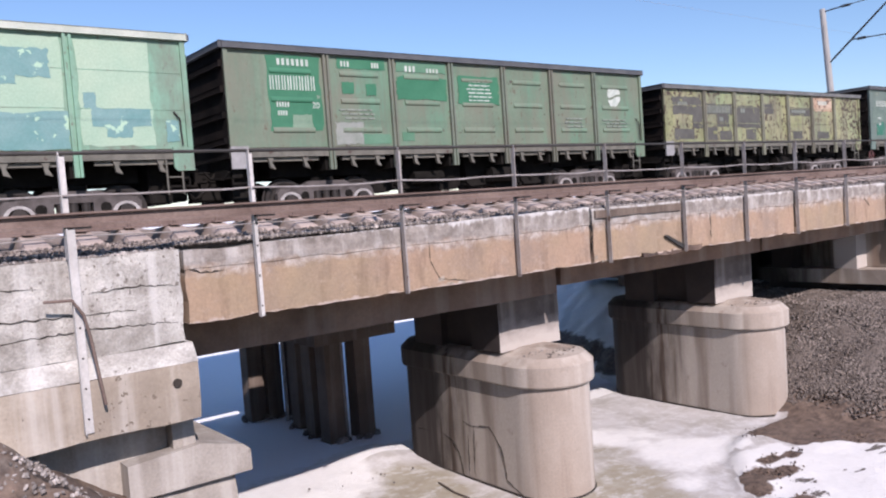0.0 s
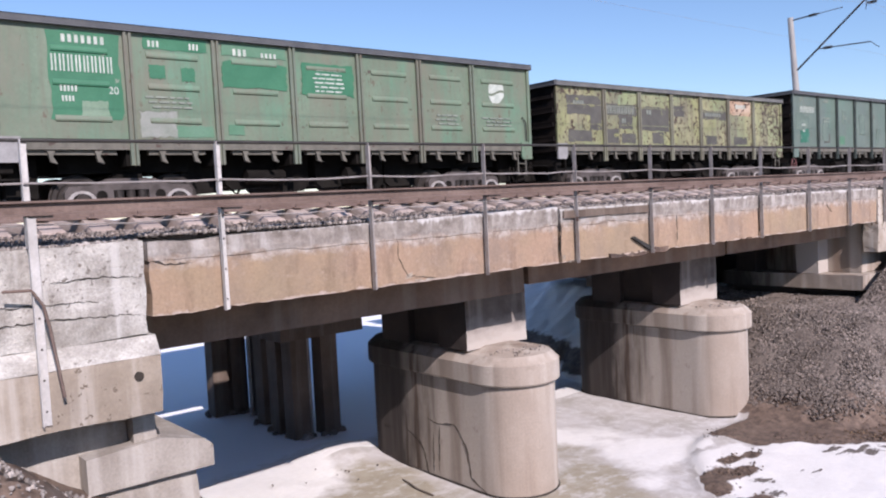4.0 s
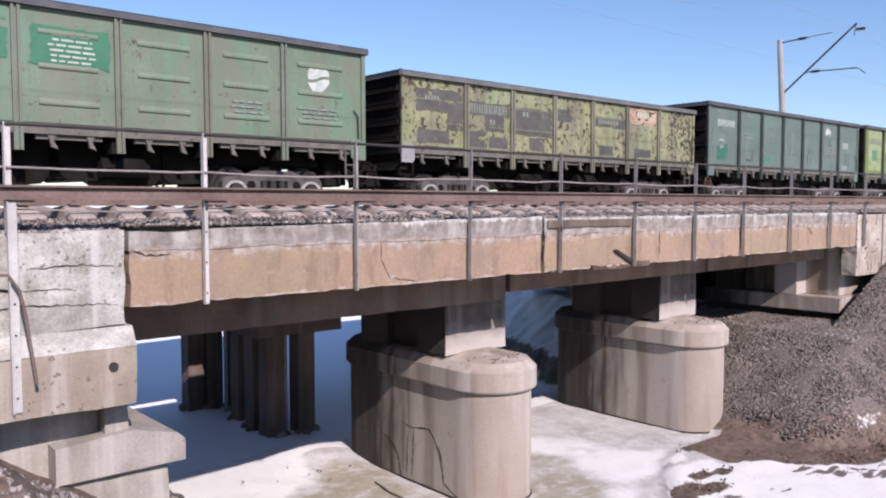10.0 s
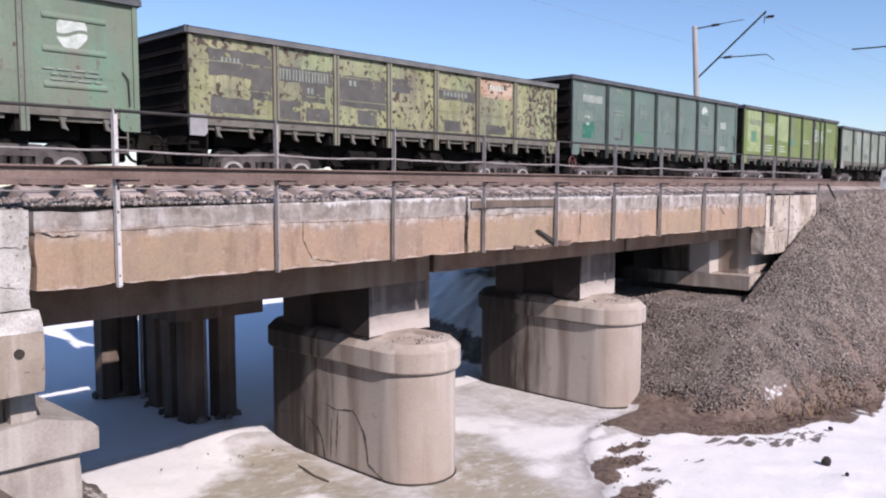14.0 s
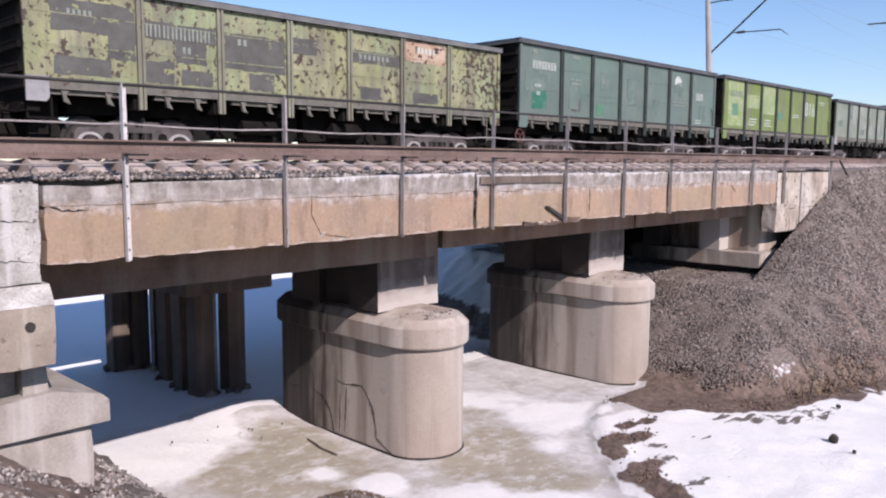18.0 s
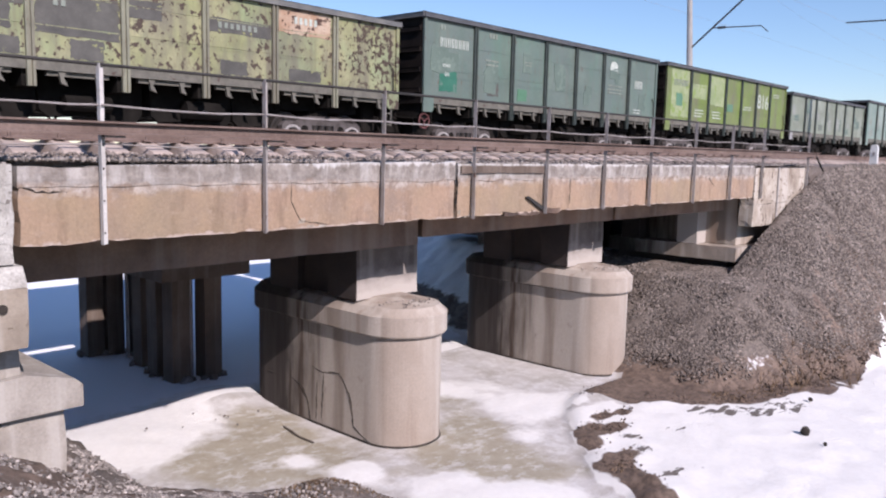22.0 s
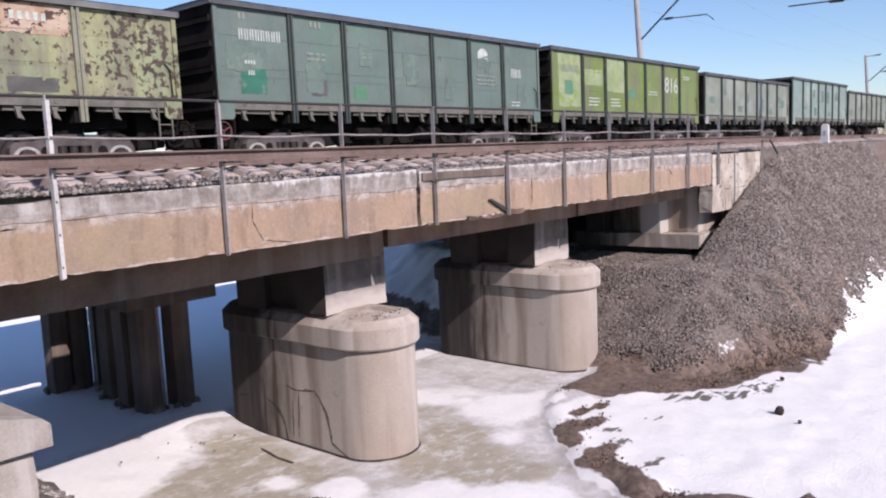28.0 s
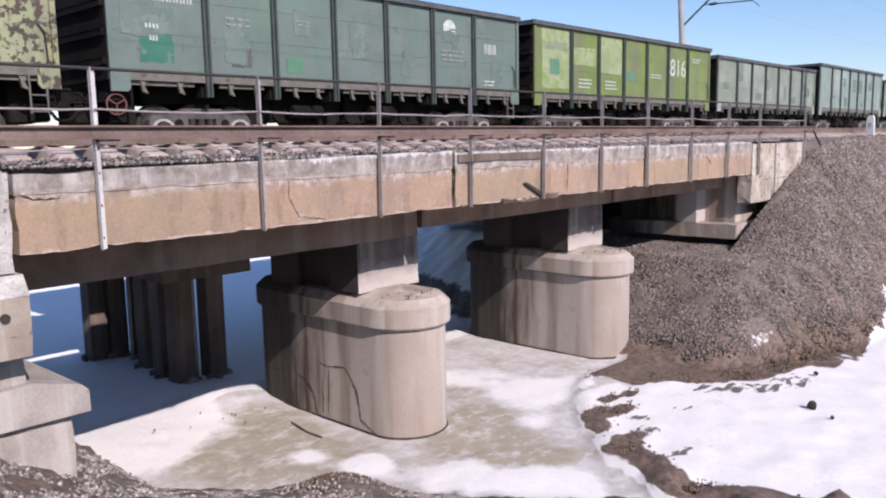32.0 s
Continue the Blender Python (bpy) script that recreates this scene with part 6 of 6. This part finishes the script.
M_CLOD = mat("dark soil clods", (0.075, 0.052, 0.039), (0.17, 0.122, 0.092), 3.0, 0.95, bump=0.2, island=True)
clods = []
for _ in range(1500):
    y = rng.uniform(2.8, 6.1)
    clods.append((shore_x(y) + 0.12 + abs(rng.gauss(0.12, 0.16)), y, 0.12, rng.uniform(0.008, 0.030)))
for cx, cy, rx, ry in SOIL_PATCHES:
    for _ in range(int(700 * rx * ry)):
        x, y = cx + rng.gauss(0, rx * 0.6), cy + rng.gauss(0, ry * 0.6)
        if x > shore_x(y) + 0.1:
            clods.append((x, y, 0.10, rng.uniform(0.008, 0.026)))
for _ in range(1600):
    x = rng.uniform(14.2, 24.0)
    y = foot_y(x) + abs(rng.gauss(0.1, 0.3))
    clods.append((x, y, max(0.05, ground_z(x, y)) + 0.02, rng.uniform(0.012, 0.045)))
stones("soil_clods", clods, M_CLOD, "dark brown clods and turf along the thawed shore", "clods")

for x, y, r in ((14.31, 4.41, 0.082), (13.96, 3.98, 0.035), (16.4, 5.0, 0.045)):
    bm = bmesh.new()
    bmesh.ops.create_icosphere(bm, subdivisions=2, radius=r)
    rough(bm, r * 0.4, 9.0, x)
    ob = part("stone", bm, M_CRACK)
    ob.location = (x, y, max(0.0, ground_z(x, y)) + 0.12 + r * 0.4)
    tagged(ob, "dark stone lying on the snow", "stone", "stones on the snow")


def tufts(name, n, place, label):
    verts, faces = [], []
    g = random.Random(n)
    while len(faces) < n:
        x, y, z, h = place(g)
        for _ in range(3):
            a = g.uniform(0, 6.28)
            w = 0.012
            dx, dy = math.cos(a) * w, math.sin(a) * w
            k = len(verts)
            lx, ly = g.uniform(-0.6, 0.6) * h, g.uniform(-0.6, 0.6) * h
            verts += [(x - dx, y - dy, z - 0.01), (x + dx, y + dy, z - 0.01), (x + lx, y + ly, z + h)]
            faces.append((k, k + 1, k + 2))
    me = bpy.data.meshes.new(name)
    me.from_pydata(verts, [], faces)
    me.materials.append(M_DRY)
    tagged(new(name, me), label, "dry grass", kind="stuff")


def on_ridge(g):
    y = g.uniform(2.5, 6.0)
    x = shore_x(y) + 0.15 + abs(g.gauss(0.15, 0.14))
    return x, y, 0.12, g.uniform(0.02, 0.06)


def on_foot(g):
    x = g.uniform(14.8, 34.0)
    y = foot_y(x) + abs(g.gauss(0.25, 0.25 + 0.03 * max(0.0, x - 17))) + 0.15
    return x, y, max(0.05, ground_z(x, y)) + 0.03, g.uniform(0.01, 0.04)


def on_bank(g):
    x = g.gauss(6.2, 0.4)
    y = g.gauss(7.5, 0.4)
    return x, y, max(0.0, ground_z(x, y)) + 0.01, g.uniform(0.01, 0.045)


tufts("dry_grass", 600, on_ridge, "dry brown grass along the soil edge")
tufts("dry_grass", 9000, on_foot, "dry brown grass at the foot of the slope")
tufts("dry_grass", 2500, on_bank, "dry grass on the near bank")


def on_slope(g):
    x = g.uniform(16.6, 18.6)
    y = 5.5 + g.gauss(0.0, 0.35)
    return x, y, max(0.1, ground_z(x, y)) + 0.03, g.uniform(0.15, 0.45)


tufts("dry_weeds", 110, on_slope, "thin dry weed stalks on the gravel slope")


# ---- far trees ----
def tree(x, y, h, seed):
    g = random.Random(seed)
    t = thing("bare_tree", (x, y, ground_z(x, y) - 0.1), "bare grey-brown tree with a twiggy crown", "tree", "far trees")
    z0 = ground_z(x, y) - 0.1
    bm = bmesh.new()
    bmesh.ops.create_cone(bm, cap_ends=True, segments=7, radius1=0.14, radius2=0.05, depth=h * 0.6, matrix=Matrix.Translation((x, y, z0 + h * 0.3)))
    wpart("trunk", bm, M_BARK, t)
    verts, faces = [], []
    for _ in range(420):
        a, u = g.uniform(0, 6.28), g.random()
        zz = h * (0.25 + 0.75 * u)
        rr = h * 0.32 * math.sqrt(max(0.02, 1 - (2 * u - 0.9) ** 2)) * math.sqrt(g.random())
        p = Vector((rr * math.cos(a), rr * math.sin(a), zz))
        d = Vector((math.cos(a), math.sin(a), g.uniform(0.3, 1.4))).normalized() * g.uniform(0.4, 1.0)
        s = Vector((-math.sin(a), math.cos(a), 0)) * 0.03
        k = len(verts)
        verts += [p - s, p + s, p + d]
        faces.append((k, k + 1, k + 2))
    me = bpy.data.meshes.new("crown")
    me.from_pydata([v[:] for v in verts], [], faces)
    me.materials.append(M_BARK)
    ob = new("crown", me)
    ob.parent = t


for k in range(16):
    tree(112 + 9.0 * (k % 8) + 3 * math.sin(k * 2.1), 22 + 7 * (k // 8) + 4 * math.sin(k * 1.3), 7.0 + 2.5 * math.sin(k * 1.7) ** 2, k)


# ---- what moves ----
TRAIN = [(0.0, 20.82), (1.0, 19.90), (2.0, 19.00), (3.5, 17.64), (5.5, 15.88), (7.0, 14.57), (9.0, 12.84), (11.0, 11.11), (13.0, 9.37), (14.5, 8.05), (16.5, 6.38), (19.0, 4.30), (21.0, 2.62), (23.0, 0.92), (25.0, -0.77), (26.5, -2.03), (28.5, -3.72), (30.0, -4.98), (32.0, -6.68)]


def lead(t):
    return float(np.interp(t, [a for a, b in TRAIN], [b for a, b in TRAIN]))


def motions():
    times = [a for a, b in TRAIN]
    for k, car in enumerate(CARS):
        walk(car, [(t, pose(lead(t) + LEN / 2 + FLEET[k]["at"], AXIS2, RAIL2)) for t in times])
    turn = [32.0 * i / 52 for i in range(53)]
    for w in WHEELS:
        x = w.matrix_basis.translation.x
        walk(w, [(t, pose(x, 0, 0.475, 0, math.degrees((lead(t) - lead(0)) / 0.475), 0)) for t in turn])


motions()
